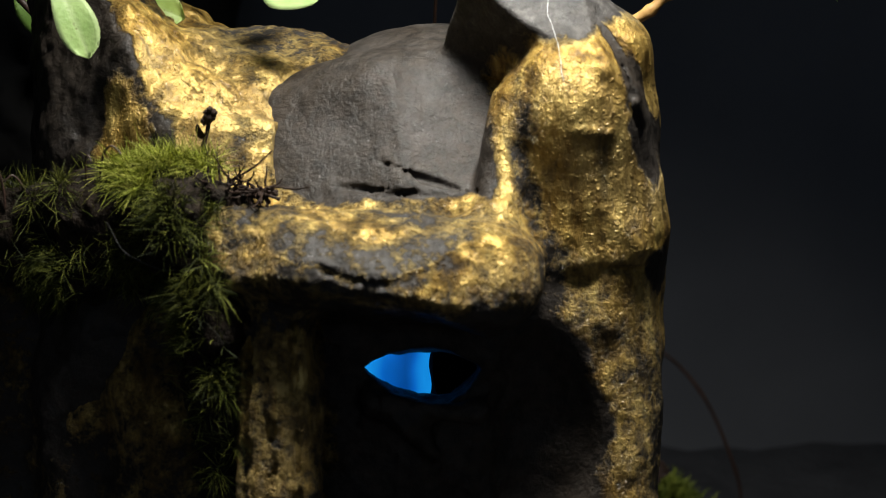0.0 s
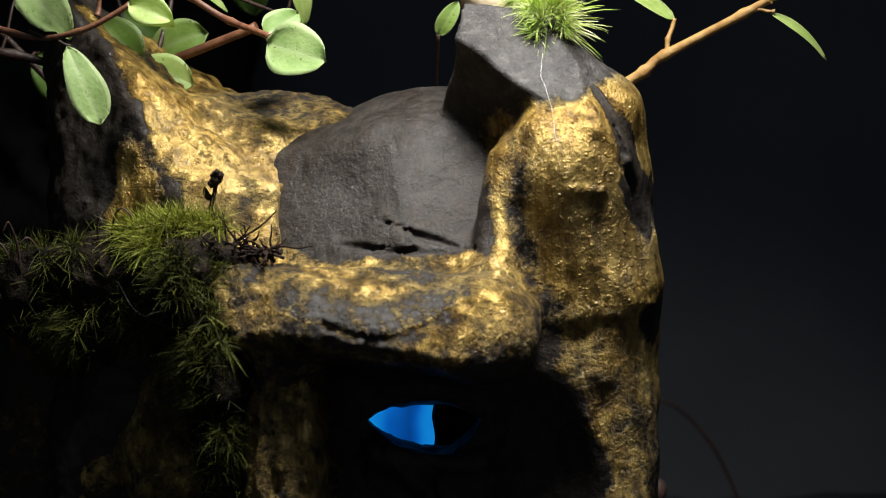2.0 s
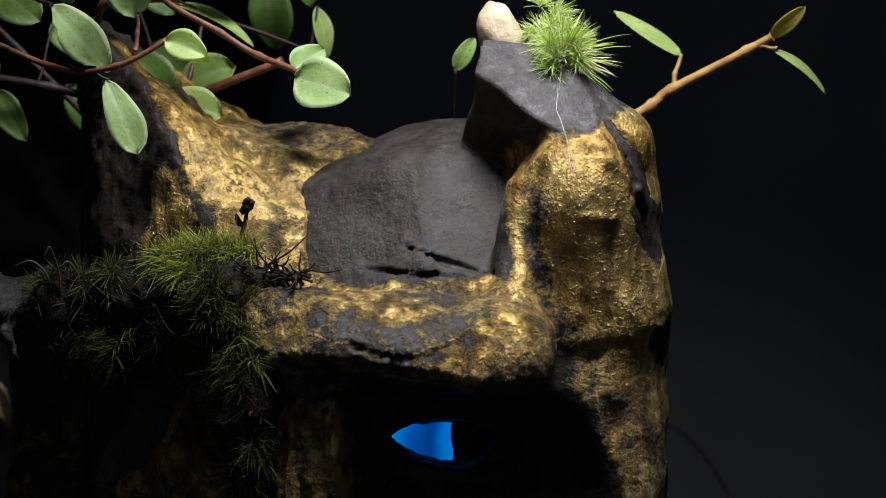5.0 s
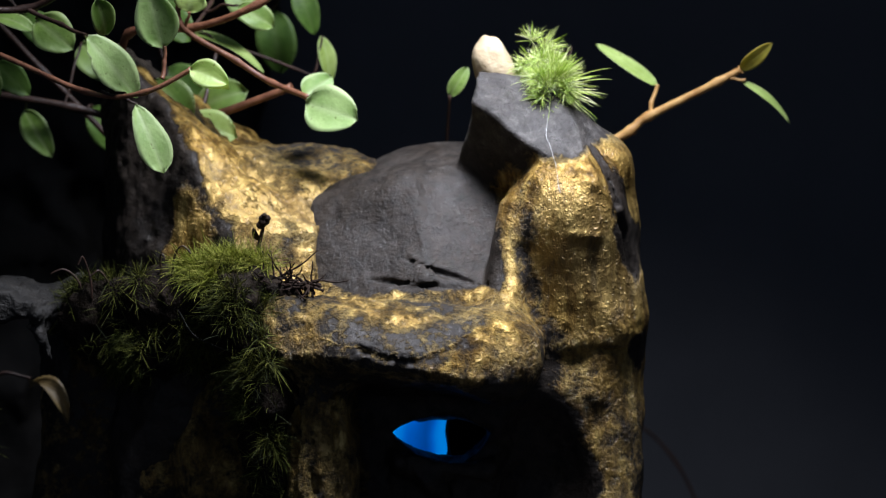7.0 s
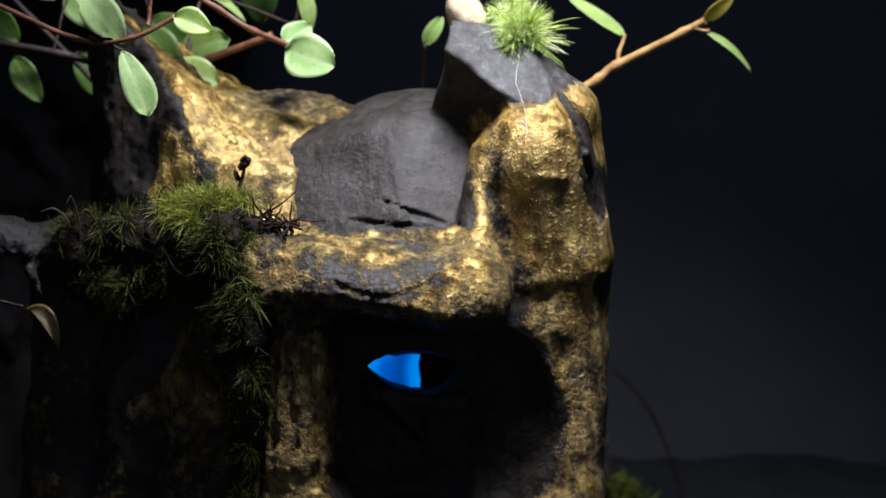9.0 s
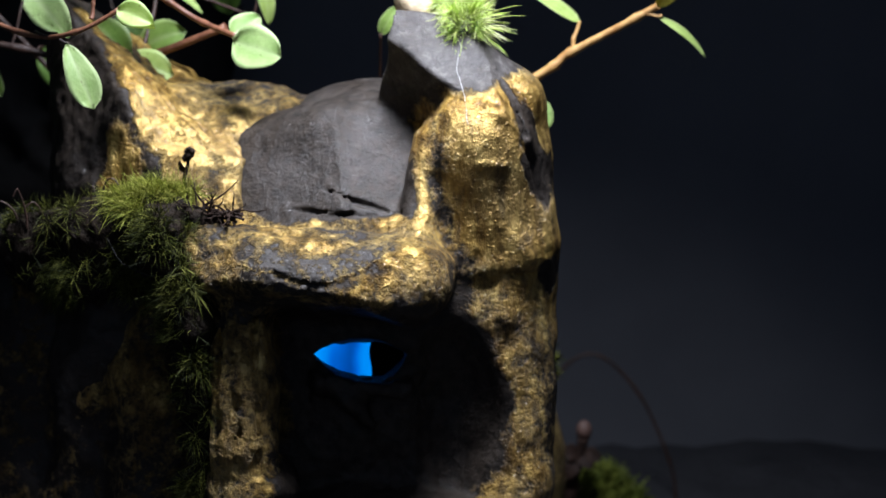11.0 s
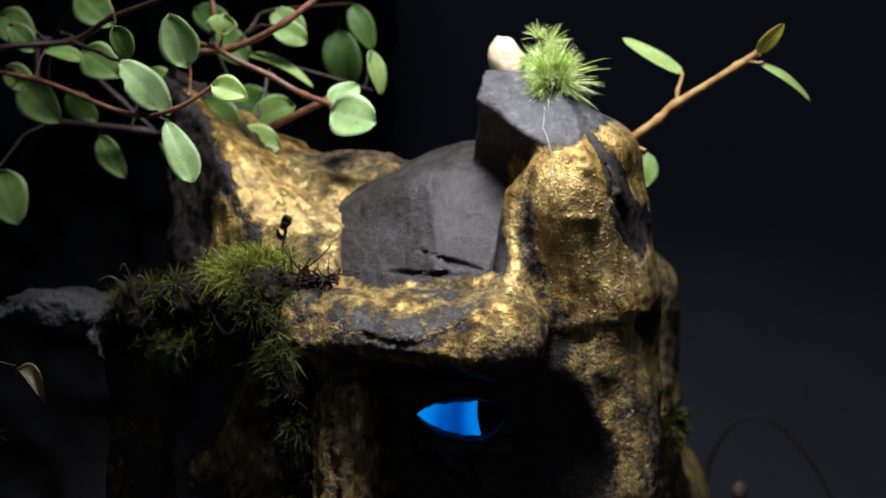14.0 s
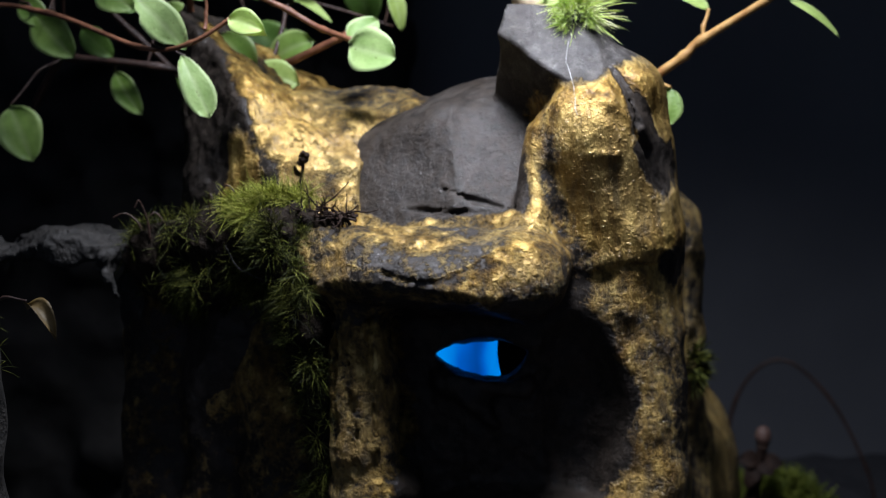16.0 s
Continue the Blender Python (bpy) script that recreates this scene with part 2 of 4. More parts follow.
def block(p, c, half, r=0.2):
    q = np.abs(p - c) - np.array(half) + r
    return np.linalg.norm(np.maximum(q, 0), axis=1) + np.minimum(q.max(1), 0) - r


def half_space(p, n, through_point):
    n = np.array(n, float) / np.linalg.norm(n)
    return (p - through_point) @ n


def smin(a, b, k):
    h = np.maximum(k - np.abs(a - b), 0) / k
    return np.minimum(a, b) - h * h * k / 4


def smax(a, b, k):
    return -smin(-a, -b, k)


def sculpt(name, shape, lo, hi, step, mat, relief=(), warp=0.12, paint=None, calm=None):
    """A closed mesh round all places where shape(p) < 0, roughened near its skin by relief: rows of (scale, height, kind)."""
    axes = [np.arange(a, b + step, step) for a, b in zip(lo, hi)]
    size = tuple(len(a) for a in axes)
    wide = np.stack(np.meshgrid(*[a[::4] for a in axes], indexing="ij"), -1)
    rough = shape(wide.reshape(-1, 3)).reshape(wide.shape[:3])
    f = rough.repeat(4, 0).repeat(4, 1).repeat(4, 2)[: size[0], : size[1], : size[2]]
    band = 0.12 + 1.5 * warp + 2 * sum(height for _, height, _ in relief)
    spots = np.argwhere(np.abs(f) < 0.2 + band + 5 * step)
    p = np.array(lo) + step * spots
    exact = shape(p)
    f[tuple(spots.T)] = exact
    near = np.abs(exact) < band
    q, spots = p[near], spots[near]
    bent = q + warp * np.stack([fbm(q, 0.9, 2, s) for s in (0.0, 31.0, 67.0)], 1)
    g = shape(bent)
    still = calm(q) if calm else 1.0
    for scale, height, kind in relief:
        height = height * still
        n = fbm(q * (1, 1, 0.45) if kind == "ridge" else q, scale, 3, scale)
        g = g + height * (np.abs(n) * 2 - 0.7 if kind in ("ridge", "crease") else np.round(n * 2.5) / 2.5 if kind == "chip" else n)
    f[tuple(spots.T)] = g
    inside = f < 0
    n0 = tuple(s - 1 for s in size)
    count = np.zeros(n0, np.int8)
    for d in np.ndindex(2, 2, 2):
        count += inside[d[0] : d[0] + n0[0], d[1] : d[1] + n0[1], d[2] : d[2] + n0[2]]
    cells = np.argwhere((count > 0) & (count < 8))
    total, hits = np.zeros((len(cells), 3)), np.zeros(len(cells))
    for axis in range(3):
        for u in (0, 1):
            for v in (0, 1):
                a = np.zeros(3, int)
                a[(axis + 1) % 3], a[(axis + 2) % 3] = u, v
                b = a.copy()
                b[axis] = 1
                fa, fb = f[tuple((cells + a).T)], f[tuple((cells + b).T)]
                cross = (fa < 0) != (fb < 0)
                t = fa / np.where(cross, fa - fb, 1)
                total[cross] += (a + t[:, None] * (b - a))[cross]
                hits[cross] += 1
    verts = np.array(lo) + step * (cells + total / hits[:, None])
    index = -np.ones(n0, int)
    index[tuple(cells.T)] = np.arange(len(cells))
    faces = []
    for axis in range(3):
        u, v = (axis + 1) % 3, (axis + 2) % 3
        i = [slice(1, -1)] * 3
        j = list(i)
        i[axis], j[axis] = slice(0, -1), slice(1, None)
        a, b = inside[tuple(i)], inside[tuple(j)]
        e = np.argwhere(a != b)
        if not len(e):
            continue
        out = a[tuple(e.T)]
        off = np.ones(3, int)
        off[axis] = 0
        e = e + off
        du, dv = np.eye(3, dtype=int)[u], np.eye(3, dtype=int)[v]
        quad = np.stack([index[tuple((e - x).T)] for x in (du + dv, dv, 0 * du, du)], 1)
        faces.append(np.where(out[:, None], quad, quad[:, ::-1]))
    faces = np.concatenate(faces)
    faces = faces[(faces >= 0).all(1)]
    me = bpy.data.meshes.new(name)
    me.vertices.add(len(verts))
    me.vertices.foreach_set("co", ((verts + (0, 0, LIFT)) * CM).ravel())
    me.loops.add(faces.size)
    me.loops.foreach_set("vertex_index", faces.ravel().astype(np.int32))
    me.polygons.add(len(faces))
    me.polygons.foreach_set("loop_start", np.arange(0, faces.size, 4, dtype=np.int32))
    me.polygons.foreach_set("use_smooth", np.ones(len(faces), bool))
    me.update(calc_edges=True)
    me.validate()
    me.materials.append(mat)
    for key, values in (paint(verts) if paint else {}).items():
        me.attributes.new(key, "FLOAT", "POINT").data.foreach_set("value", values.astype(np.float32))
    return new(name, me)


def step_up(x, edge, soft):
    return np.clip((x - edge) / (2.2 * soft) + 0.5, 0, 1)


def part(name, bm, mat, parent=None, label=""):
    """Links a bmesh as one mesh object, under a thing if one is given."""
    me = bpy.data.meshes.new(name)
    bm.to_mesh(me)
    bm.free()
    me.materials.append(mat)
    ob = new(name, me)
    ob.parent = parent
    return tagged(ob, label) if label else ob


def thing(name, label, category, group="", base=(0, 0, 0)):
    return tagged(new(name), label, category, group)


# ---- setting ----
def slab(name, lo, hi, mat, label, category):
    bm = bmesh.new()
    bmesh.ops.create_cube(bm, size=1)
    for v in bm.verts:
        v.co = Vector([a + (b - a) * (c + 0.5) for a, b, c in zip(lo, hi, v.co)])
    bmesh.ops.bevel(bm, geom=bm.edges[:], offset=0.002, segments=2, affect="EDGES")
    return tagged(part(name, bm, mat), label, category, kind="structure")


def ground_sheet():
    bm = bmesh.new()
    bmesh.ops.create_grid(bm, x_segments=120, y_segments=120, size=0.5)
    for v in bm.verts:
        v.co.y = v.co.y * 0.86 - 0.204
        v.co.z = 0.004 * noise.noise(v.co * 25) + 0.0025 * noise.noise(v.co * 90)
        fall = min(max((v.co.y - 0.055) / 0.04, 0.0), 1.0)
        v.co.z += FLOOR * CM * fall * fall * (3 - 2 * fall) + LIFT * CM * fall * fall * (3 - 2 * fall)
    for f in bm.faces:
        f.smooth = True
    return tagged(part("floor", bm, GROUND), "dark earthy substrate covering the terrarium floor", "substrate", kind="structure")


ground_sheet()
slab("wall_back", (-0.5, 0.225, -0.06), (0.5, 0.235, 0.7), PANEL, "plain dark blue-grey terrarium back panel", "wall")
slab("wall_left", (-0.51, -0.63, -0.06), (-0.5, 0.225, 0.7), PANEL, "plain dark terrarium side panel", "wall")
slab("wall_right", (0.5, -0.63, -0.06), (0.51, 0.225, 0.7), PANEL, "plain dark terrarium side panel", "wall")


# ---- the carved and gilded rock with its eye socket ----
def head_shape(p):
    body = ball(p, (0.1, 3.0, -2.2), (3.1, 2.6, 3.7))
    base = block(p, (0.3, 1.5, -6.9), (2.9, 2.4, 1.3), 0.5)
    cheek = block(p, (0.2, 0.85, -3.6), (2.4, 1.5, 2.6), 0.3)
    slope = np.maximum.reduce([half_space(p, (0.17, -0.73, 0.66), (-0.4, -0.22, 0.02)), half_space(p, (-0.33, -0.72, 0.62), (-0.4, -0.22, 0.02)), p[:, 0] - 1.5, -2.9 - p[:, 0], -1.6 - p[:, 2], -0.75 - p[:, 1], p[:, 1] - 3.2])
    slope = smax(slope, half_space(p, (-0.2, 0.1, 1.0), (0, 1.2, 1.4)), 0.5)
    d = smin(smin(body, base, 0.8), cheek, 0.4)
    d = smin(d, slope, 0.25)
    # brow: flat-topped shelf with a sharp front lip, gilded knob where it meets the column
    shelf = smax(ball(p, (-0.75, -1.05, -1.65), (2.25, 1.36, 1.0)), half_space(p, (0.0, -0.4, 0.9), (-0.2, -1.3, -0.76)), 0.12)
    shelf = smax(shelf, half_space(p, (-0.13, -0.45, -0.88), (-0.3, -1.7, -1.92)), 0.2)
    knob = ball(p, (0.78, -0.98, -1.5), (0.9, 1.0, 0.72))
    strip = limb(p, (1.0, -0.62, -0.9), (1.2, 0.0, 0.75), 0.38, 0.25)
    brow_left = limb(p, (-2.55, -1.0, -1.15), (-1.7, -1.3, -1.35), 0.6, 0.6)
    brow = smin(smin(smin(shelf, knob, 0.3), strip, 0.3), brow_left, 0.4)
    d = smin(d, brow, 0.15)
    # column with its bulge
    bulge = limb(p, (2.08, 0.2, 0.62), (2.34, 0.34, -1.2), 0.98, 0.97)
    column = limb(p, (2.38, 1.15, 1.0), (2.45, 1.0, -1.6), 1.0, 1.13)
    lower = limb(p, (2.48, 0.43, -1.2), (2.5, 0.16, -5.3), 1.03, 0.88)
    d = smin(d, smin(column, lower, 0.4), 0.3)
    d = smin(d, bulge, 0.3)
    # groove down the column's flank, under a thin lip, and the hollow beside the column's foot
    flank = np.minimum.reduce([limb(p, (2.72, -0.02, 1.25), (2.9, -0.32, 0.75), 0.05, 0.08), limb(p, (2.9, -0.32, 0.75), (3.02, -0.16, 0.3), 0.08, 0.13), limb(p, (3.02, -0.16, 0.3), (3.2, -0.05, -0.45), 0.13, 0.07)])
    d = smax(d, -flank, 0.04)
    d = smax(d, -limb(p, (1.3, -0.72, 0.55), (1.66, -0.75, -1.1), 0.1, 0.07), 0.1)
    d = smax(d, -ball(p, (1.65, -1.0, -4.2), (0.85, 0.8, 1.95)), 0.2)
    # faceted top of the column
    top = smax(half_space(p, (0.085, -0.675, 0.733), (1.78, -0.2, 1.61)), half_space(p, (-0.6, -0.7, -0.3), (1.2, 0.15, 2.0)), 0.06)
    top = np.maximum.reduce([top, half_space(p, (0.84, -0.1, 0.53), (2.5, 0.8, 1.6)), p[:, 1] - 2.6, 1.0 - p[:, 2], half_space(p, (-0.95, 0.1, 0.2), (0.45, 1.2, 2.4)), half_space(p, (0.1, 0.35, 1.0), (1.2, 1.3, 2.85))])
    top = smax(top, half_space(p, (0.35, -0.85, -0.35), (2.2, -0.7, 1.1)), 0.15)
    d = smin(d, top, 0.15)
    d = smin(d, limb(p, (1.95, 0.8, 1.98), (2.55, 0.6, 1.3), 0.42, 0.5), 0.25)
    # side post of the socket and its flared foot
    post = smin(limb(p, (-2.1, -0.95, -1.6), (-2.0, -1.75, -4.4), 0.55, 0.62), ball(p, (-1.85, -1.6, -5.1), (0.85, 0.85, 0.55)), 0.3)
    d = smin(d, post, 0.25)
    for a, b in (((-1.78, -1.55, -2.1), (-1.7, -2.3, -4.6)), ((-2.1, -1.62, -2.3), (-2.02, -2.42, -4.7)), ((-2.42, -1.45, -2.0), (-2.4, -2.2, -4.4))):
        d = smax(d, -limb(p, a, b, 0.05, 0.07), 0.06)
    foot = smin(ball(p, (0.4, -0.9, -6.3), (2.6, 1.2, 0.9)), ball(p, (2.6, -0.2, -5.6), (0.8, 0.7, 0.8)), 0.4)
    d = smin(d, foot, 0.3)
    # cracks, pits and small welts in the surface
    d = smax(d, -limb(p, (-2.3, -0.6, -0.46), (0.3, -0.58, -0.47), 0.05, 0.05), 0.03)
    d = smax(d, -limb(p, (0.3, -0.58, -0.47), (1.1, -0.5, -0.53), 0.05, 0.03), 0.03)
    d = smax(d, -limb(p, (-0.78, -0.14, -0.08), (-0.15, -0.36, -0.28), 0.02, 0.055), 0.02)
    d = smax(d, -limb(p, (-0.15, -0.36, -0.28), (0.62, -0.42, -0.5), 0.065, 0.03), 0.02)
    d = smax(d, -limb(p, (-2.2, -0.1, -0.5), (-0.2, -0.5, -0.46), 0.05, 0.05), 0.02)
    d = smax(d, -limb(p, (-0.45, -1.05, -0.66), (-0.2, -1.08, -0.7), 0.05, 0.06), 0.02)
    d = smax(d, -ball(p, (-0.05, -1.0, -0.63), (0.05, 0.06, 0.05)), 0.02)
    d = smax(d, -ball(p, (2.1, -0.78, -1.74), (0.3, 0.2, 0.17)), 0.15)
    d = smax(d, -limb(p, (2.5, -0.7, -1.6), (3.3, -0.3, -1.6), 0.06, 0.03), 0.1)
    d = smin(d, smin(limb(p, (2.62, -0.62, -0.85), (2.95, -0.5, -1.27), 0.06, 0.08), limb(p, (2.95, -0.5, -1.27), (3.36, -0.05, -1.4), 0.08, 0.07), 0.05), 0.1)
    d = smin(d, limb(p, (2.12, -0.72, 0.42), (2.55, -0.68, 0.44), 0.035, 0.03), 0.1)
    d = smax(d, -limb(p, (1.62, -0.8, -0.4), (1.92, -0.8, -1.2), 0.07, 0.1), 0.08)
    d = smax(d, -limb(p, (1.92, -0.75, -1.2), (1.86, -0.75, -2.8), 0.1, 0.12), 0.1)
    # ragged lip of bare stone along the brow, undercut
    lip = [(-2.05, -1.75, -1.0), (-1.7, -1.98, -1.17), (-1.35, -2.2, -1.2), (-0.95, -2.33, -1.36), (-0.6, -2.35, -1.42), (-0.25, -2.31, -1.33), (0.1, -2.18, -1.18), (0.3, -2.06, -1.12)]
    for a, b in zip(lip, lip[1:]):
        d = smax(d, -limb(p, a, b, 0.065, 0.065), 0.04)
    # lids and the opening between them, which slopes down inwards
    lid = smin(limb(p, (-0.75, -0.75, -3.5), (0.75, -0.8, -3.6), 0.2, 0.22), limb(p, (-0.2, -0.85, -3.8), (0.15, -0.8, -4.3), 0.22, 0.12), 0.3)
    d = smin(d, lid, 0.2)
    q = p + np.stack([0 * p[:, 0], 0 * p[:, 0], 0.24 * (p[:, 1] + 0.8)], 1)
    slit = smax(ball(q, (-0.02, 0, -3.62), (1.12, 4.0, 0.93)), ball(q, (-0.06, 0, -2.5), (1.0, 4.0, 0.93)), 0.03)
    d = smax(d, -np.maximum.reduce([slit, p[:, 1] - 1.0, -2 - p[:, 1]]), 0.06)
    hollow = ball(p, (0.1, 0.8, -3.45), (1.35, 0.9, 0.85))
    return smax(d, -hollow, 0.05)


def head_paint(p):
    q = p + 0.22 * np.stack([fbm(p, 1.3, 3, s) for s in (3.0, 40.0, 80.0)], 1)
    x, y, z = q.T
    n = fbm(p, 1.1, 3, 11.0)
    # Less gold low down, for dimmer light; left of the bulge, wear and shade.
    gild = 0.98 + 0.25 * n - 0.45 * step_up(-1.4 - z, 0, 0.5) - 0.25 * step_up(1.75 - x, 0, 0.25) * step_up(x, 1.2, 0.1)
    pale = np.full(len(p), 0.15) + 0.2 * fbm(p, 0.8, 2, 5.0)
    slope = (step_up(z + 0.5 * (p[:, 2] - z), -0.6, 0.06)) * step_up(0.98 - 0.1 * z - x, 0, 0.15) * step_up(y, -0.88, 0.1)
    lip = np.interp(p[:, 0], (-2.05, -1.7, -1.35, -0.95, -0.6, -0.25, 0.1, 0.5), (-1.0, -1.12, -1.15, -1.3, -1.36, -1.27, -1.13, -0.95)) + 0.05 * fbm(p, 3.0, 2, 4.0)
    front_band = step_up(-1.25 - y, 0, 0.2) * step_up(p[:, 0], -2.1, 0.15) * step_up(0.5 - x, 0, 0.15)
    shelf = front_band * step_up(p[:, 2] - lip, 0, 0.02) * np.clip(1.15 - 1.9 * (p[:, 2] - lip) + 0.55 * fbm(p, 1.3, 3, 9.0), 0, 1)
    # Dark stripe below the lip: its shadow, painted as thinner gold.
    below = 0.55 * front_band * step_up(lip - p[:, 2], 0, 0.02) * step_up(p[:, 2] - lip + 0.3, 0, 0.1)
    crest = step_up(1.0 - np.hypot((x - 0.0) / 1.2, (y + 1.1) / 0.4), 0, 0.6) * step_up(z, -1.1, 0.1) * 0.6
    facet = step_up(z - 0.25 * (x - 1.7), 1.5, 0.15)
    scar = step_up(1.0 - np.hypot((x - 3.0 + 0.25 * (z - 0.4)) / 0.22, (z - 0.35) / 0.95), 0, 0.3)
    scar_b = step_up(1.0 - np.hypot((x - 2.62 + 0.6 * (z - 1.3)) / 0.1, (z - 1.3) / 0.5), 0, 0.3)
    scar_c = step_up(1.0 - np.hypot((x - 3.25) / 0.14, (z + 1.75) / 0.35), 0, 0.3)
    # Socket and brow underside lose their gold: recess shade put into the colour.
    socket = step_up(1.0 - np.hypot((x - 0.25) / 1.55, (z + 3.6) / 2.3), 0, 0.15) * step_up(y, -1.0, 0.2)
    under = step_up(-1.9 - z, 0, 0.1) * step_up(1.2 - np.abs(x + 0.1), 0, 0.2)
    # Brow's front and left end lose gold to paint in their shade.
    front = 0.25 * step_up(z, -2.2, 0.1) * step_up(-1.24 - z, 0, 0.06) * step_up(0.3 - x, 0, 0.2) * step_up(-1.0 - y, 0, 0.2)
    corner_shade = 0.42 * step_up(-1.35 - x, 0, 0.15) * step_up(-0.95 - z, 0, 0.1) * step_up(z, -2.3, 0.1)
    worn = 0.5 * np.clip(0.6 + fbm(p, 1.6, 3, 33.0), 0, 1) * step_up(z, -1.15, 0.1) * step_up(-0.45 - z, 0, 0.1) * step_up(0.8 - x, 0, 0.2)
    # Foot and side hollow darkened likewise, as shade painted in.
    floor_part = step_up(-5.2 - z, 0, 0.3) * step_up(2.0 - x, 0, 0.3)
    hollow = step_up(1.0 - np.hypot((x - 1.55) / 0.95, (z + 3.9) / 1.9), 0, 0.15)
    # Groove half ungilt: crease shade on top of real wear.
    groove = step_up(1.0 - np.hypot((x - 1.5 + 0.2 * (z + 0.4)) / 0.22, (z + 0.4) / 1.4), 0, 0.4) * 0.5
    # Joins real bare stone and wear with the painted shade masks.
    bare = np.maximum.reduce([slope, shelf, crest, facet, scar, scar_b, scar_c, socket, floor_part, groove, hollow, under, front, corner_shade, worn, below])
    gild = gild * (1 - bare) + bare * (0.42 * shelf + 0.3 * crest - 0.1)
    # Slope's slate dimmed, most at left and by the column: shade painted in.
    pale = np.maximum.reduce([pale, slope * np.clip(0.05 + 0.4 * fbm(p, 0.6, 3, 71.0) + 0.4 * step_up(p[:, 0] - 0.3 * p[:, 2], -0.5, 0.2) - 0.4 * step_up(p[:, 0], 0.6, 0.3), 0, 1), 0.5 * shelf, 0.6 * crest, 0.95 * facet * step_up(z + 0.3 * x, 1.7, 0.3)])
    # Stone blackened in the recesses to paint their shade.
    pale = pale * (1 - np.clip(socket + floor_part + hollow + 1.3 * corner_shade, 0, 1))
    return {"gild": gild, "pale": np.clip(pale, 0, 1)}


ROUGH = ((0.8, 0.05, "soft"), (2.4, 0.02, "ridge"), (4.5, 0.02, "crease"), (8.0, 0.014, "soft"), (3.1, 0.014, "chip"))
HEAD_ROUGH = ((1.3, 0.03, "chip"), (0.8, 0.04, "soft"), (2.4, 0.016, "ridge"), (4.5, 0.013, "crease"), (7.0, 0.012, "soft"), (3.1, 0.012, "chip"), (11.0, 0.006, "crease"))
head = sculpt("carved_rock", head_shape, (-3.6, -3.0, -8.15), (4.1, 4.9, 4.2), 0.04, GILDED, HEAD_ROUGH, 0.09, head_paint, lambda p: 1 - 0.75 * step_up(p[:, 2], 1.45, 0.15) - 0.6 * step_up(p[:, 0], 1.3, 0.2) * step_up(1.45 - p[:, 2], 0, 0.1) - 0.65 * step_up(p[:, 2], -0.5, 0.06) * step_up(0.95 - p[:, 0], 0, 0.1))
tagged(head, "dark carved rock with worn gold paint, a hollow eye socket and shade in its colour", "rock ornament")


def boulder_shape(p):
    hill = smax(half_space(p, (0.3, -0.66, 0.69), (-3.76, 0.3, 0.7)), half_space(p, (-0.5, -0.8, 0.33), (-3.95, 0.35, 0.7)), 0.15)
    hill = smax(hill, half_space(p, (-0.95, -0.25, 0.05), (-5.6, 1.0, 1.2)), 0.3)
    hill = np.maximum.reduce([smax(hill, half_space(p, (0.6, 0.0, 0.8), (-5.0, 0.8, 2.45)), 0.15), p[:, 1] - 4.2, -7.9 - p[:, 2], -0.45 - p[:, 1], p[:, 0] + 2.05])
    saddle = ball(p, (-2.9, 2.7, -0.6), (2.6, 2.0, 2.1))
    return smin(hill, saddle, 0.4)


def boulder_paint(p):
    q = p + 0.25 * np.stack([fbm(p, 1.1, 3, s) for s in (9.0, 50.0, 90.0)], 1)
    x, y, z = q.T
    gild = 0.84 + 0.42 * fbm(p, 1.0, 3, 21.0)
    dark = step_up(-3.95 - 0.28 * (z - 0.7) - x, 0, 0.12)
    patch = step_up(1 - np.hypot((x + 4.35) / 0.33, (z - 0.3) / 0.75), 0, 0.3)
    top = step_up(x + 5.0 + 0.75 * (z - 2.4), 0, 0.1) * step_up(z, 0.9, 0.3)
    bare = dark * (1 - patch) * (1 - 0.8 * top)
    back = step_up(y, 1.6, 0.5) * step_up(x, -3.4, 0.5) * 0.6
    # Paler away from the dark side: that face's lamplight put into its colour.
    return {"gild": gild * (1 - np.maximum(bare, back)) - 0.2 * bare, "pale": np.clip(0.08 + 0.2 * fbm(p, 0.9, 2, 2.0) + 0.5 * back + 0.2 * (1 - dark) - 0.3 * step_up(y, 1.2, 0.4), 0, 1)}


boulder = sculpt("boulder", boulder_shape, (-6.6, -1.0, -8.15), (-0.1, 5.0, 3.2), 0.06, GILDED, ROUGH + ((3.2, 0.02, "ridge"), (1.5, 0.04, "chip")), 0.15, boulder_paint)
tagged(boulder, "angular dark boulder with flaked gold paint on one face", "rock")


def rear_shape(p):
    upper = limb(p, (2.7, 6.0, -2.1), (2.75, 6.2, -4.5), 0.85, 0.8)
    middle = limb(p, (2.4, 7.0, -4.0), (2.6, 9.5, -9.0), 0.8, 1.1)
    lobe = smin(ball(p, (2.9, 10.2, -8.4), (1.05, 1.1, 2.2)), limb(p, (2.7, 10.0, -9.5), (2.7, 10.0, -12.2), 1.0, 1.3), 0.4)
    return smin(smin(upper, middle, 0.5), smin(lobe, limb(p, (2.5, 6.2, -4.5), (2.4, 6.6, -9.5), 0.8, 1.2), 0.4), 0.5)


rear = sculpt("rear_rock", rear_shape, (0.6, 4.3, -12.6), (4.8, 12.0, -0.6), 0.12, GILDED, ROUGH, 0.15, lambda p: {"gild": 0.6 + 0.3 * fbm(p, 0.9, 3, 17.0), "pale": 0.3 + 0 * p[:, 0]})
tagged(rear, "dull gold-painted rock standing behind the carved one", "rock")


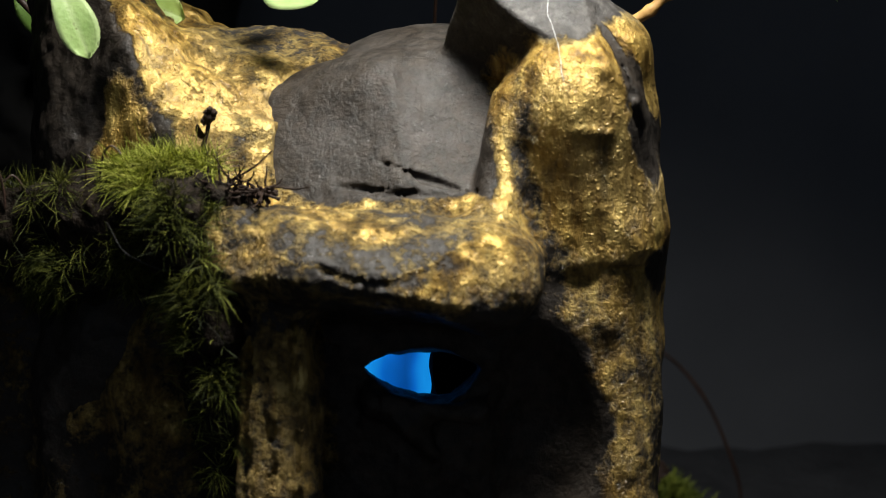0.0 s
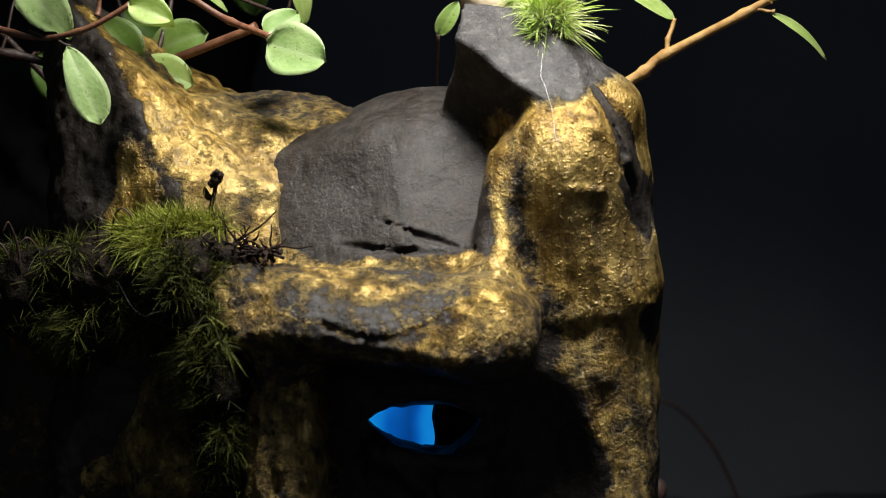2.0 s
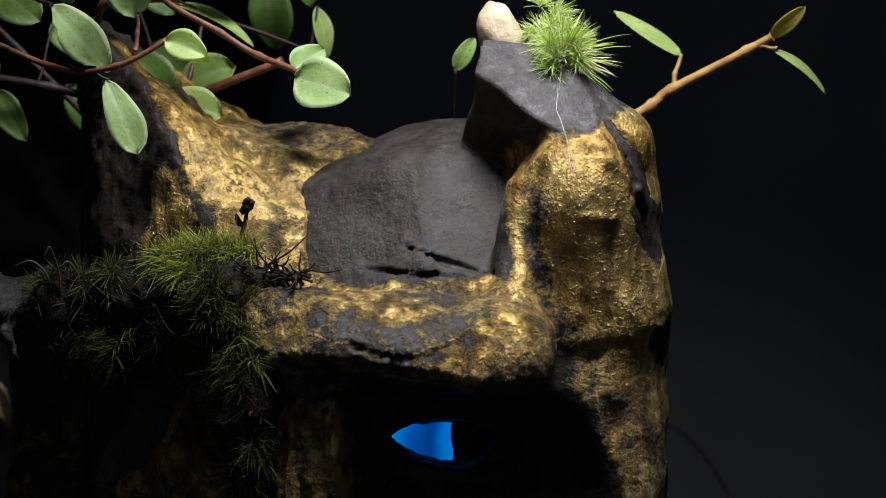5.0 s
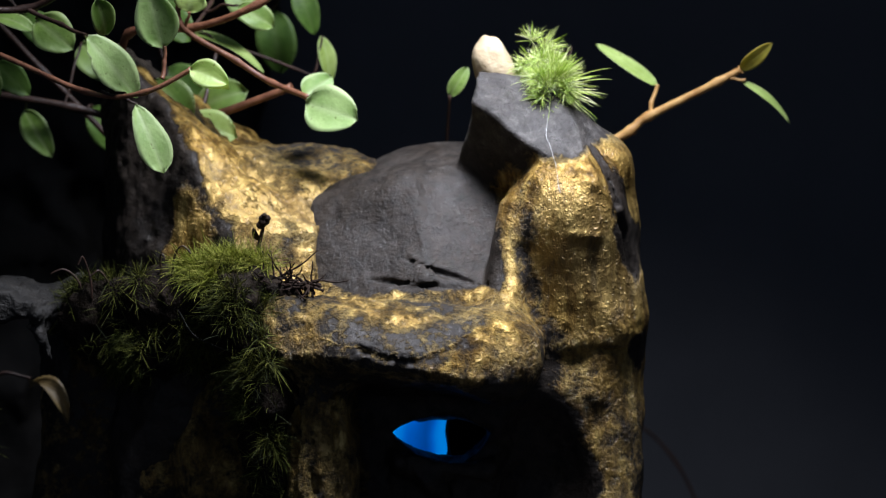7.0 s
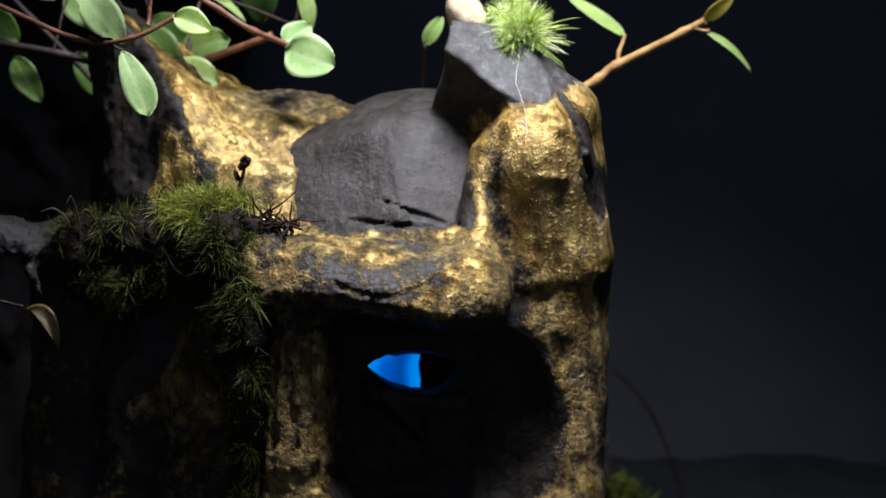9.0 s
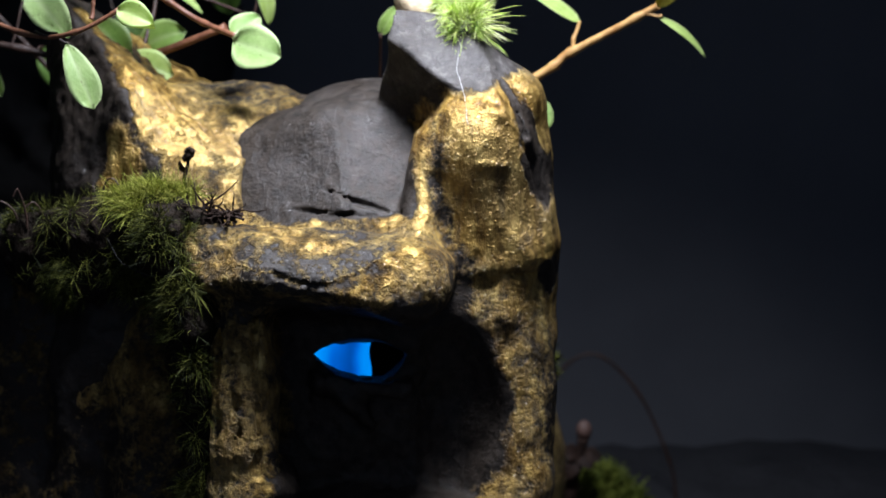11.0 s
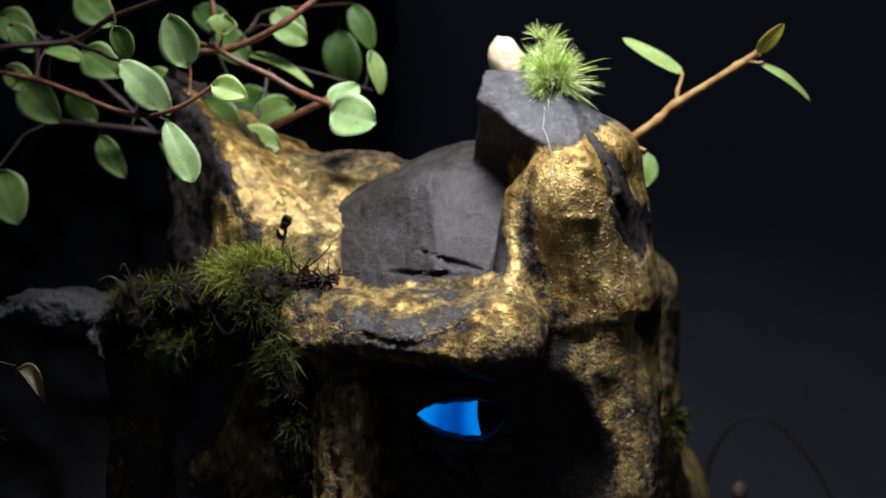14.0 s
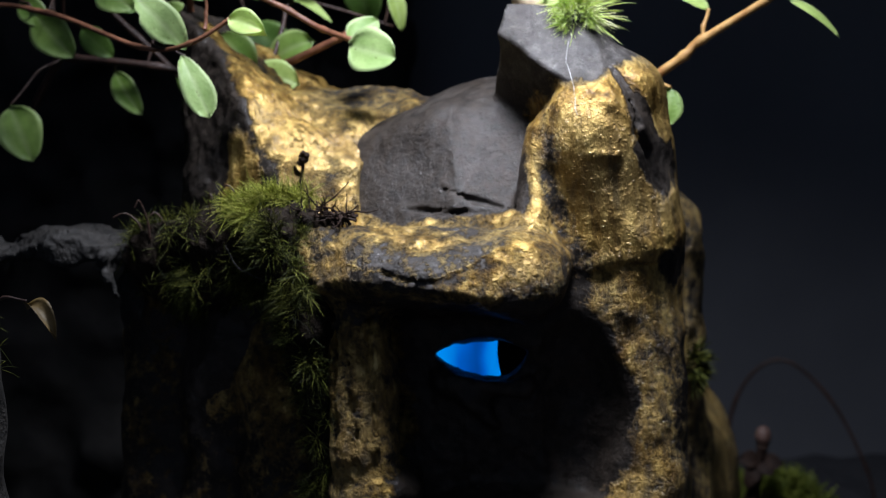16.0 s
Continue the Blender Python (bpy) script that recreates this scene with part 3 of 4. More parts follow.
def drape_shape(p):
    a = smin(limb(p, (-4.6, 0.6, -2.6), (-5.6, -0.2, -7.9), 0.8, 1.0), limb(p, (-3.6, 0.2, -2.8), (-3.9, -0.5, -7.9), 0.9, 1.1), 0.3)
    return smin(a, limb(p, (-6.0, 1.2, -1.5), (-6.6, 1.0, -7.9), 0.8, 1.2), 0.4)


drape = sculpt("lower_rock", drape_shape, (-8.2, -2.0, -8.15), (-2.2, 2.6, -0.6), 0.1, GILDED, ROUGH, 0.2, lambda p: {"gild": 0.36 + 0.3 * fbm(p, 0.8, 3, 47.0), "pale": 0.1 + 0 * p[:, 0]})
tagged(drape, "dark folded rock with traces of gold below the mossy ledge", "rock")


def ledge_shape(p):
    bar = block(p, (-8.4, 0.45, -0.95), (2.9, 0.8, 0.18), 0.04)
    bar = smin(bar, limb(p, (-6.75, -0.45, -1.0), (-6.7, -0.5, -1.75), 0.18, 0.05), 0.25)
    return smin(bar, limb(p, (-6.4, 1.0, -1.0), (-6.5, 1.0, -2.5), 0.4, 0.5), 0.3)


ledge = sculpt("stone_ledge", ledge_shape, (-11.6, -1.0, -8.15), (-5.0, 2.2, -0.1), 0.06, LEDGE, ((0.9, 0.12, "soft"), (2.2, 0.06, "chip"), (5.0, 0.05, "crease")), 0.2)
tagged(ledge, "thin grey stone ledge with a dripping edge, partly under moss", "ledge")


def soil_shape(p):
    a = smin(limb(p, (-6.0, -0.1, -1.05), (-3.3, -0.4, -0.75), 0.55, 0.6), limb(p, (-3.3, -0.9, -0.9), (-2.95, -1.25, -2.2), 0.55, 0.4), 0.3)
    a = smin(a, limb(p, (-2.95, -1.25, -2.2), (-2.75, -1.2, -5.6), 0.42, 0.35), 0.3)
    a = smin(a, ball(p, (-4.6, 0.0, -1.5), (1.7, 0.7, 0.9)), 0.3)
    return smin(a, ball(p, (-2.7, -0.8, -0.62), (0.3, 0.2, 0.12)), 0.2)


soil = sculpt("soil_clump", soil_shape, (-7.2, -2.2, -6.4), (-1.7, 1.2, 0.2), 0.07, SOIL, ((1.6, 0.12, "soft"), (4.0, 0.08, "ridge")), 0.15)
tagged(soil, "dark crumbly soil and roots holding moss on the rock", "soil")


# Added dark mass behind the foliage, in place of the shade there.
SHADE_MASS_ROUGH = ((0.35, 0.5, "ridge"), (1.2, 0.2, "soft"))
bark = thing("shade_mass", "added rough dark mass standing in for the shade at the back", "bark")
sculpt("slab", lambda p: block(p, (-17.5, 19.6, -2.5), (12.5, 1.5, 10.5), 1.2), (-31.5, 16.0, -13.5), (-3.5, 22.4, 9.5), 0.35, SHADE_MASS, SHADE_MASS_ROUGH, 0.6).parent = bark
sculpt("branch", lambda p: limb(p, (-6.0, 18.6, -12), (-8.0, 18.8, 5.0), 1.7, 1.3), (-10.5, 15.8, -13.5), (-2.5, 21.8, 8.0), 0.35, SHADE_MASS, SHADE_MASS_ROUGH, 0.6).parent = bark

# ---- the glowing eye ----
bm = bmesh.new()
bmesh.ops.create_uvsphere(bm, u_segments=48, v_segments=32, radius=1)
shine = bm.verts.layers.float.new("shine")
for v in bm.verts:
    c = v.co.copy()
    v[shine] = 1.0 - 0.75 * math.exp(-(((c.x - 0.25 - 0.15 * c.z) / 0.3) ** 2)) - 0.35 * max(0.0, c.x - 0.4)
    x = c.x if c.x < 0 else c.x**0.55 * (1 - 0.13 * math.exp(-(((c.z + 0.05) / 0.3) ** 2)))
    v.co = at(-0.64 + 0.76 * x, 0.8 + 0.3 * c.y, -3.3 + 0.95 * c.z)
for f in bm.faces:
    f.smooth = True
eye = thing("eye_light", "blue glowing eye with a black pupil inside the dark socket", "light")
part("lens", bm, GLOW, eye, "glowing blue lens")
bm = bmesh.new()
bmesh.ops.create_uvsphere(bm, u_segments=32, v_segments=20, radius=1)
for v in bm.verts:
    v.co = at(0.7 + 0.62 * v.co.x, 0.45 + 0.42 * v.co.y, -3.3 + 0.95 * v.co.z)
for f in bm.faces:
    f.smooth = True
part("pupil", bm, PUPIL, eye, "black pupil")

# ---- pale stub on the column's top ----
bm = bmesh.new()
bmesh.ops.create_uvsphere(bm, u_segments=24, v_segments=18, radius=1)
for v in bm.verts:
    c = v.co.copy()
    r = 1 + 0.12 * noise.noise(c * 1.7)
    v.co = at(0.9 - 0.14 * c.z + (0.38 - 0.05 * c.z) * c.x * r, 2.35 + 0.35 * c.y * r, 2.92 + 0.56 * c.z * r)
for f in bm.faces:
    f.smooth = True
tagged(part("wood_stub", bm, BONE), "pale rounded wood stub on top of the rock", "wood stub")


# ---- moss ----
def blades(name, rows, mat, label, category="moss", lean=0.6):
    """Thin three-sided needles. rows: (place, way, length, width) in centimetres."""
    base = np.array([r[0] for r in rows])
    way = np.array([r[1] for r in rows], float)
    way /= np.linalg.norm(way, axis=1, keepdims=True)
    length, width = np.array([r[2] for r in rows])[:, None], np.array([r[3] for r in rows])[:, None]
    rng = np.random.RandomState(len(rows))
    side = np.cross(way, rng.normal(size=way.shape))
    side /= np.linalg.norm(side, axis=1, keepdims=True)
    other = np.cross(way, side)
    sag = rng.normal(size=way.shape) * 0.3 * length * lean + (0, 0, -0.2) * length
    rings = []
    for h, w in ((0.0, 0.8), (0.35, 1.0), (0.7, 0.8)):
        for k in range(3):
            a = k * 2.094
            rings.append(base + way * length * h + sag * h * h + width * w * 0.5 * (np.cos(a) * side + np.sin(a) * other))
    rings.append(base + way * length + sag)
    verts = np.stack(rings, 1).reshape(-1, 3)
    quads = [(0, 1, 4, 3), (1, 2, 5, 4), (2, 0, 3, 5), (3, 4, 7, 6), (4, 5, 8, 7), (5, 3, 6, 8)]
    tris = [(6, 7, 9), (7, 8, 9), (8, 6, 9)]
    faces = [tuple(10 * n + i for i in f) for n in range(len(rows)) for f in quads + tris]
    me = bpy.data.meshes.new(name)
    me.from_pydata(((verts + (0, 0, LIFT)) * CM).tolist(), [], faces)
    me.materials.append(mat)
    return tagged(new(name, me), label, category, kind="stuff")


def tuft_rows(rng, centre, radius, count, length, width=0.035, up=(0, -0.3, 0.8), spread=1.0, radial=1.0):
    rows = []
    for _ in range(count):
        d = rng.normal(size=3)
        d /= np.linalg.norm(d)
        way = np.array(up) + spread * (radial * d + (1 - radial) * rng.normal(size=3))
        place = np.array(centre) + d * np.array(radius) * rng.uniform(0.3, 1.0)
        rows.append((place, way, length * rng.uniform(0.55, 1.2), width * rng.uniform(0.7, 1.3)))
    return rows


def skin_rows(rng, ob, count, length, width, keep, out=0.9, up=(0, -0.3, 0.35), spread=0.5):
    """Needles that grow from a mesh's skin wherever keep(place) allows it."""
    me = ob.data
    co = np.zeros(len(me.vertices) * 3)
    me.vertices.foreach_get("co", co)
    no = np.zeros(len(me.vertices) * 3)
    me.vertices.foreach_get("normal", no)
    co, no = co.reshape(-1, 3) / CM - (0, 0, LIFT), no.reshape(-1, 3)
    chance = keep(co) * np.clip(0.25 - no[:, 1] + 0.5 * no[:, 2], 0.05, 1)
    pick = rng.choice(len(co), count, p=chance / chance.sum())
    return [(co[i], out * no[i] + np.array(up) + spread * rng.normal(size=3), length * rng.uniform(0.5, 1.25), width * rng.uniform(0.7, 1.3)) for i in pick]


rng = np.random.RandomState(3)
clumpy = lambda p: step_up(fbm(p, 1.7, 2, 60.0), 0.22, 0.08) + 0.03
rows = skin_rows(rng, soil, 6500, 0.36, 0.011, lambda p: clumpy(p) * (p[:, 0] < -2.7) * (1.0 + 0.5 * (p[:, 2] < -1.5)))
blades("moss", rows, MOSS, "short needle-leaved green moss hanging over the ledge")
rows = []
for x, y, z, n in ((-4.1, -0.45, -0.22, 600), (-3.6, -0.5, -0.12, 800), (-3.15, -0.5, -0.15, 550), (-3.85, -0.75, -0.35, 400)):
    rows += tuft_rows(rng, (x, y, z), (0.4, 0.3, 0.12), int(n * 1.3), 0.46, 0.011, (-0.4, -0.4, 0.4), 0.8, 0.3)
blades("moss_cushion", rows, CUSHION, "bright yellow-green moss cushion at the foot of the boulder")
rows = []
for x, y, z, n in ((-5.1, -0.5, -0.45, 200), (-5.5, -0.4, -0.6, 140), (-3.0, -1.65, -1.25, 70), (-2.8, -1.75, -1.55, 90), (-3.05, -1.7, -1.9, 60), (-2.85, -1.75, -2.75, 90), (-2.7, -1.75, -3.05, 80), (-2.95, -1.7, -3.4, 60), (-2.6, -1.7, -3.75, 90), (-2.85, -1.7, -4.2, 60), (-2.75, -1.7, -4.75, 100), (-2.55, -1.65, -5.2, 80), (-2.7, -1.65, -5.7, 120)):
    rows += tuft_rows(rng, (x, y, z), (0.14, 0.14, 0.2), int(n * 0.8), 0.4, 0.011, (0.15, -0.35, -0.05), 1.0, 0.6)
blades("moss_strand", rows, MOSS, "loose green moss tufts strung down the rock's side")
rows = []
for k in range(44):
    d = rng.normal(size=3)
    d /= np.linalg.norm(d)
    c = np.array((1.95, 0.75, 2.5)) + rng.uniform(0, 1) ** 1.3 * np.array((-0.45, 0.8, 0.75)) + d * (0.32, 0.2, 0.26)
    rows += tuft_rows(rng, c, (0.06, 0.06, 0.06), 70, rng.uniform(0.18, 0.46), 0.012, 0.6 * d + (0.1, -0.2, 0.25), 1.0, 0.8)
rows += tuft_rows(rng, (1.95, 0.9, 2.7), (0.4, 0.3, 0.4), 140, 0.58, 0.016, (0.6, -0.1, 0.3), 1.0)
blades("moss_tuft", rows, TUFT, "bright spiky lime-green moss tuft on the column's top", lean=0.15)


def mound_shape(p):
    return smin(ball(p, (4.6, 14.2, -11.8), (1.7, 1.5, 1.9)), ball(p, (5.7, 13.8, -12.0), (0.9, 0.9, 1.4)), 0.4)


mound = sculpt("moss_mound_soil", mound_shape, (2.4, 12.0, -12.6), (7.2, 16.4, -9.2), 0.12, SOIL, ((1.5, 0.1, "soft"),), 0.1)
tagged(mound, "low soil mound under moss on the terrarium floor", "soil")
rows = skin_rows(rng, mound, 4200, 0.4, 0.05, lambda p: 1.0 + 0 * p[:, 0], up=(0, -0.1, 0.5))
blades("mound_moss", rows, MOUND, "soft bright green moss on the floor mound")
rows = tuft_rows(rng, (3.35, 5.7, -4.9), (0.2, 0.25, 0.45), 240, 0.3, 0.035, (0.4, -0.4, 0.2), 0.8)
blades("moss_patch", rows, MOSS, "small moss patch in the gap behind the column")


# ---- stems and leaves ----
def tube(bm, points, radii, sides=8):
    """A round stem along points in centimetres."""
    pts = [at(*q) for q in points]
    rings = []
    for i, q in enumerate(pts):
        way = (pts[min(i + 1, len(pts) - 1)] - pts[max(i - 1, 0)]).normalized()
        s = way.cross(Vector((0.2, 1, 0.3))).normalized()
        o = way.cross(s)
        rings.append([bm.verts.new(q + radii[i] * CM * (math.cos(a) * s + math.sin(a) * o)) for a in (k * math.tau / sides for k in range(sides))])
    for a, b in zip(rings, rings[1:]):
        for k in range(sides):
            bm.faces.new((a[k], a[(k + 1) % sides], b[(k + 1) % sides], b[k])).smooth = True
    bm.faces.new(rings[0][::-1])
    bm.faces.new(rings[-1])


LINES = {}


def stem(parent, points, r0, r1, mat=None, name="stem", knots=True):
    """A stem through a few places, smoothed, with slight knots where it bends; its line is kept for the stalks."""
    way, radii = [], []
    n = len(points)
    for i in range(n - 1):
        p0, p1, p2, p3 = (np.array(points[min(max(k, 0), n - 1)], float) for k in (i - 1, i, i + 1, i + 2))
        for t in np.linspace(0, 1, 8, endpoint=i == n - 2):
            q = 0.5 * (2 * p1 + (p2 - p0) * t + (2 * p0 - 5 * p1 + 4 * p2 - p3) * t * t + (3 * p1 - p0 - 3 * p2 + p3) * t**3)
            u = (i + t) / (n - 1)
            way.append(q + 0.012 * np.array([math.sin(9 * u), 0, math.cos(13 * u)]))
            knot = 0.35 * math.exp(-((min(t, 1 - t) / 0.09) ** 2)) if knots else 0
            radii.append(float((r0 + (r1 - r0) * u) * (1 + knot)))
    bm = bmesh.new()
    tube(bm, way, radii)
    LINES.setdefault(parent.name, []).extend(way)
    return part(name, bm, mat or STEM, parent)


def stalk_to(parent, base):
    """A thin stalk from the nearest stem of the plant to a leaf's base, unless the leaf already sits on one."""
    line = np.array(LINES[parent.name])
    base = np.array(base, float)
    gap = np.linalg.norm(line - base, axis=1)
    start = line[gap.argmin()]
    if gap.min() > 0.12:
        middle = 0.5 * (start + base) + (0.05, 0, 0.12 * gap.min())
        stem(parent, [start, middle, base], 0.03, 0.022, STEM_DARK, "leaf_stalk", False)


def leaf(parent, base, tip, width, mat, face=(0.1, -1, 0.35), curl=0.12, blunt=0.9, cup=0.07, name="leaf", thick=0.009, ragged=0.0, oval=0.62):
    """One leaf from base to tip in centimetres: oval outline, folded a little along its midrib, bent along its length."""
    a, b = np.array(base, float), np.array(tip, float)
    along = b - a
    size = np.linalg.norm(along)
    along /= size
    n = np.array(face, float)
    n -= (n @ along) * along
    n /= np.linalg.norm(n)
    across = np.cross(along, n)
    rows, cols = 12, 8
    bm = bmesh.new()
    rim, rib = bm.verts.layers.float.new("rim"), bm.verts.layers.float.new("rib")
    seed = float(abs(a[0] * 3.1 + a[2] * 1.7))
    sides = []
    for face_side in (1, -1):
        grid = []
        for i in range(rows + 1):
            u = i / rows
            w = 0.5 * width * max(math.sin(math.pi * u**blunt), 0.0) ** oval + 0.012
            line = []
            for j in range(cols + 1):
                s = 2 * j / cols - 1
                wave = 0.05 * width * math.sin(5 * u + seed + 2 * s)
                h = curl * size * (4 * u * (1 - u) - 0.4) + cup * width * (s * s - 0.3) * 1.2 + wave * s * s + face_side * thick * 0.5 * (1 - 0.8 * abs(s) ** 4)
                bite = 1 - ragged * max(0.0, s) * max(0.0, math.sin(9 * u + 0.4)) * (1 + 0.6 * math.sin(31 * u))
                q = a + along * size * u + across * (s * w * bite * (1 + 0.04 * math.sin(7 * u + 3 * s + seed))) + n * h
                v = bm.verts.new(at(*q))
                v[rim] = max(abs(s) ** 6, 1.0 if i in (0, rows) else 0.0)
                v[rib] = 1.0 if j == cols // 2 else 0.0
                line.append(v)
            grid.append(line)
        for i in range(rows):
            for j in range(cols):
                q = (grid[i][j], grid[i + 1][j], grid[i + 1][j + 1], grid[i][j + 1])
                bm.faces.new(q if face_side > 0 else q[::-1]).smooth = True
        sides.append(grid)
    loop = lambda g: [g[i][0] for i in range(rows)] + [g[rows][j] for j in range(cols)] + [g[i][cols] for i in range(rows, 0, -1)] + [g[0][j] for j in range(cols, 0, -1)]
    la, lb = loop(sides[0]), loop(sides[1])
    for i in range(len(la)):
        bm.faces.new((la[i], la[(i + 1) % len(la)], lb[(i + 1) % len(la)], lb[i]))
    bmesh.ops.recalc_face_normals(bm, faces=bm.faces[:])
    return part(name, bm, mat, parent)


vine = thing("vine", "creeping vine with reddish stems and small oval green leaves", "plant")
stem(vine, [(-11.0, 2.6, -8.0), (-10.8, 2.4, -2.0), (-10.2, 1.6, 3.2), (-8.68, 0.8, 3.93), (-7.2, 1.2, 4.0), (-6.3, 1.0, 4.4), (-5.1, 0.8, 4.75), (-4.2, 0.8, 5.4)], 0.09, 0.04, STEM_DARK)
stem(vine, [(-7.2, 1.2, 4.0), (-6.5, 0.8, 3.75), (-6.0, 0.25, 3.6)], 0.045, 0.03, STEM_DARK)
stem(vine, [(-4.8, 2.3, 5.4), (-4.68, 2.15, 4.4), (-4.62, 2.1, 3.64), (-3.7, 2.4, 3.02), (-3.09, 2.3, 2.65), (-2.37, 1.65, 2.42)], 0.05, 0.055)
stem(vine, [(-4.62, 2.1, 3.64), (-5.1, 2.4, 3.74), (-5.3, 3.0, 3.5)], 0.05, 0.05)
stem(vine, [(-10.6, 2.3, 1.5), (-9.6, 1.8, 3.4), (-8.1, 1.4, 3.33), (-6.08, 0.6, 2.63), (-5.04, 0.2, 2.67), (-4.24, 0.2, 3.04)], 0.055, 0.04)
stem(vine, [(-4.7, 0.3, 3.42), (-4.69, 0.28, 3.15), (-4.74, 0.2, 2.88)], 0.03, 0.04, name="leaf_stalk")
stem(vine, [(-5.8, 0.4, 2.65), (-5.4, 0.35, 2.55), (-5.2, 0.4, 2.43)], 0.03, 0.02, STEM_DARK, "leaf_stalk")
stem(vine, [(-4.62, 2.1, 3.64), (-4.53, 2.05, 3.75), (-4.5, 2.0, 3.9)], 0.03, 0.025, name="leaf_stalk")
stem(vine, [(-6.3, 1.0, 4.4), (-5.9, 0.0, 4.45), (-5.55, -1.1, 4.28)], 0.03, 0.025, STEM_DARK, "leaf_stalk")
leaf(vine, (-6.0, 0.25, 3.61), (-5.2, 0.5, 2.54), 0.66, LEAF_MID, (0.45, -1, 0.4), 0.05, ragged=0.35)
leaf(vine, (-5.17, 0.1, 2.47), (-4.68, -0.15, 1.35), 0.55, LEAF_MID, (0.5, -1, 0.1), 0.06, 1.25, oval=0.5)
leaf(vine, (-4.25, 0.2, 3.04), (-3.6, 0.1, 2.78), 0.46, LEAF_YOUNG, (0.1, -1, 0.5), 0.08, 0.8, 0.3, "bud", 0.2)
leaf(vine, (-4.7, 0.25, 3.4), (-4.92, 0.1, 4.4), 0.7, LEAF_MID, (0.2, -1, -0.2), 0.05)
leaf(vine, (-5.54, -1.15, 4.27), (-5.48, -0.7, 3.66), 0.42, LEAF, (0.4, -1, 0.3))
stalk_to(vine, (-7.09, 1.5, 3.81))
leaf(vine, (-7.09, 1.5, 3.81), (-6.44, 1.4, 3.3), 0.7, LEAF, (0, -1, 0.3))
stalk_to(vine, (-8.62, 2.0, 3.33))
leaf(vine, (-8.62, 2.0, 3.33), (-7.84, 1.8, 2.45), 0.75, LEAF, (0, -1, 0.2))
stalk_to(vine, (-7.97, 1.8, 3.87))
leaf(vine, (-7.97, 1.8, 3.87), (-7.12, 1.6, 3.6), 0.35, LEAF, (0, -0.7, 1))
stalk_to(vine, (-8.96, 2.2, 3.57))
leaf(vine, (-8.96, 2.2, 3.57), (-8.31, 2.0, 3.05), 0.5, LEAF)
stalk_to(vine, (-8.5, 1.5, 4.4))
leaf(vine, (-8.5, 1.5, 4.4), (-8.05, 1.5, 3.85), 0.45, LEAF)
leaf(vine, (-2.42, 1.55, 2.36), (-1.5, 1.2, 2.1), 0.86, LEAF_MID, (0.1, -1, 0.3), 0.03, 0.85)
leaf(vine, (-2.5, 1.8, 2.45), (-2.0, 2.3, 2.75), 0.5, LEAF_MID, (0.1, -1, 0.3), 0.03, 0.85)
leaf(vine, (-4.5, 2.0, 3.9), (-4.42, 2.0, 4.3), 0.55, LEAF_YOUNG)

bush = thing("rear_vine", "shaded tangle of brown stems and rounded leaves behind the boulder", "plant")
stem(bush, [(-6.4, 5.2, -8.0), (-6.2, 5.0, -2.0), (-5.6, 4.6, 1.5), (-4.51, 3.8, 1.84), (-2.81, 3.4, 2.45)], 0.12, 0.07)
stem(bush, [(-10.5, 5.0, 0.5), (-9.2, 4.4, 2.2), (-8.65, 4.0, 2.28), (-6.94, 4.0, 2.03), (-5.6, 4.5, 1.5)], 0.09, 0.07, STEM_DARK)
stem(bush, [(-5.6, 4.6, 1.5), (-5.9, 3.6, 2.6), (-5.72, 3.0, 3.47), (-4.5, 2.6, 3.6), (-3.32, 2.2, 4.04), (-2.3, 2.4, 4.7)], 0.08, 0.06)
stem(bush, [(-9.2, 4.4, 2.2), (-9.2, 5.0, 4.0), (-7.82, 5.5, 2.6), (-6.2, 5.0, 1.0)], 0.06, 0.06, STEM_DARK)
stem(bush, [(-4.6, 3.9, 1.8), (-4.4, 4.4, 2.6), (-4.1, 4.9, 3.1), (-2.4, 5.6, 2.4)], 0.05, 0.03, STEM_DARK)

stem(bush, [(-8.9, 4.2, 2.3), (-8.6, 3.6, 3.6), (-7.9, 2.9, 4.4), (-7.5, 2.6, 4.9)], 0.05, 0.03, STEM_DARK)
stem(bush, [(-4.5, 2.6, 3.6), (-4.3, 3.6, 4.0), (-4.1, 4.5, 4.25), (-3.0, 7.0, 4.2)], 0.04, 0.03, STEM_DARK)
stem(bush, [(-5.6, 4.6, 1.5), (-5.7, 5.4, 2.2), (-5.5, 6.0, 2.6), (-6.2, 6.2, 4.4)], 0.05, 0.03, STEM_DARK)

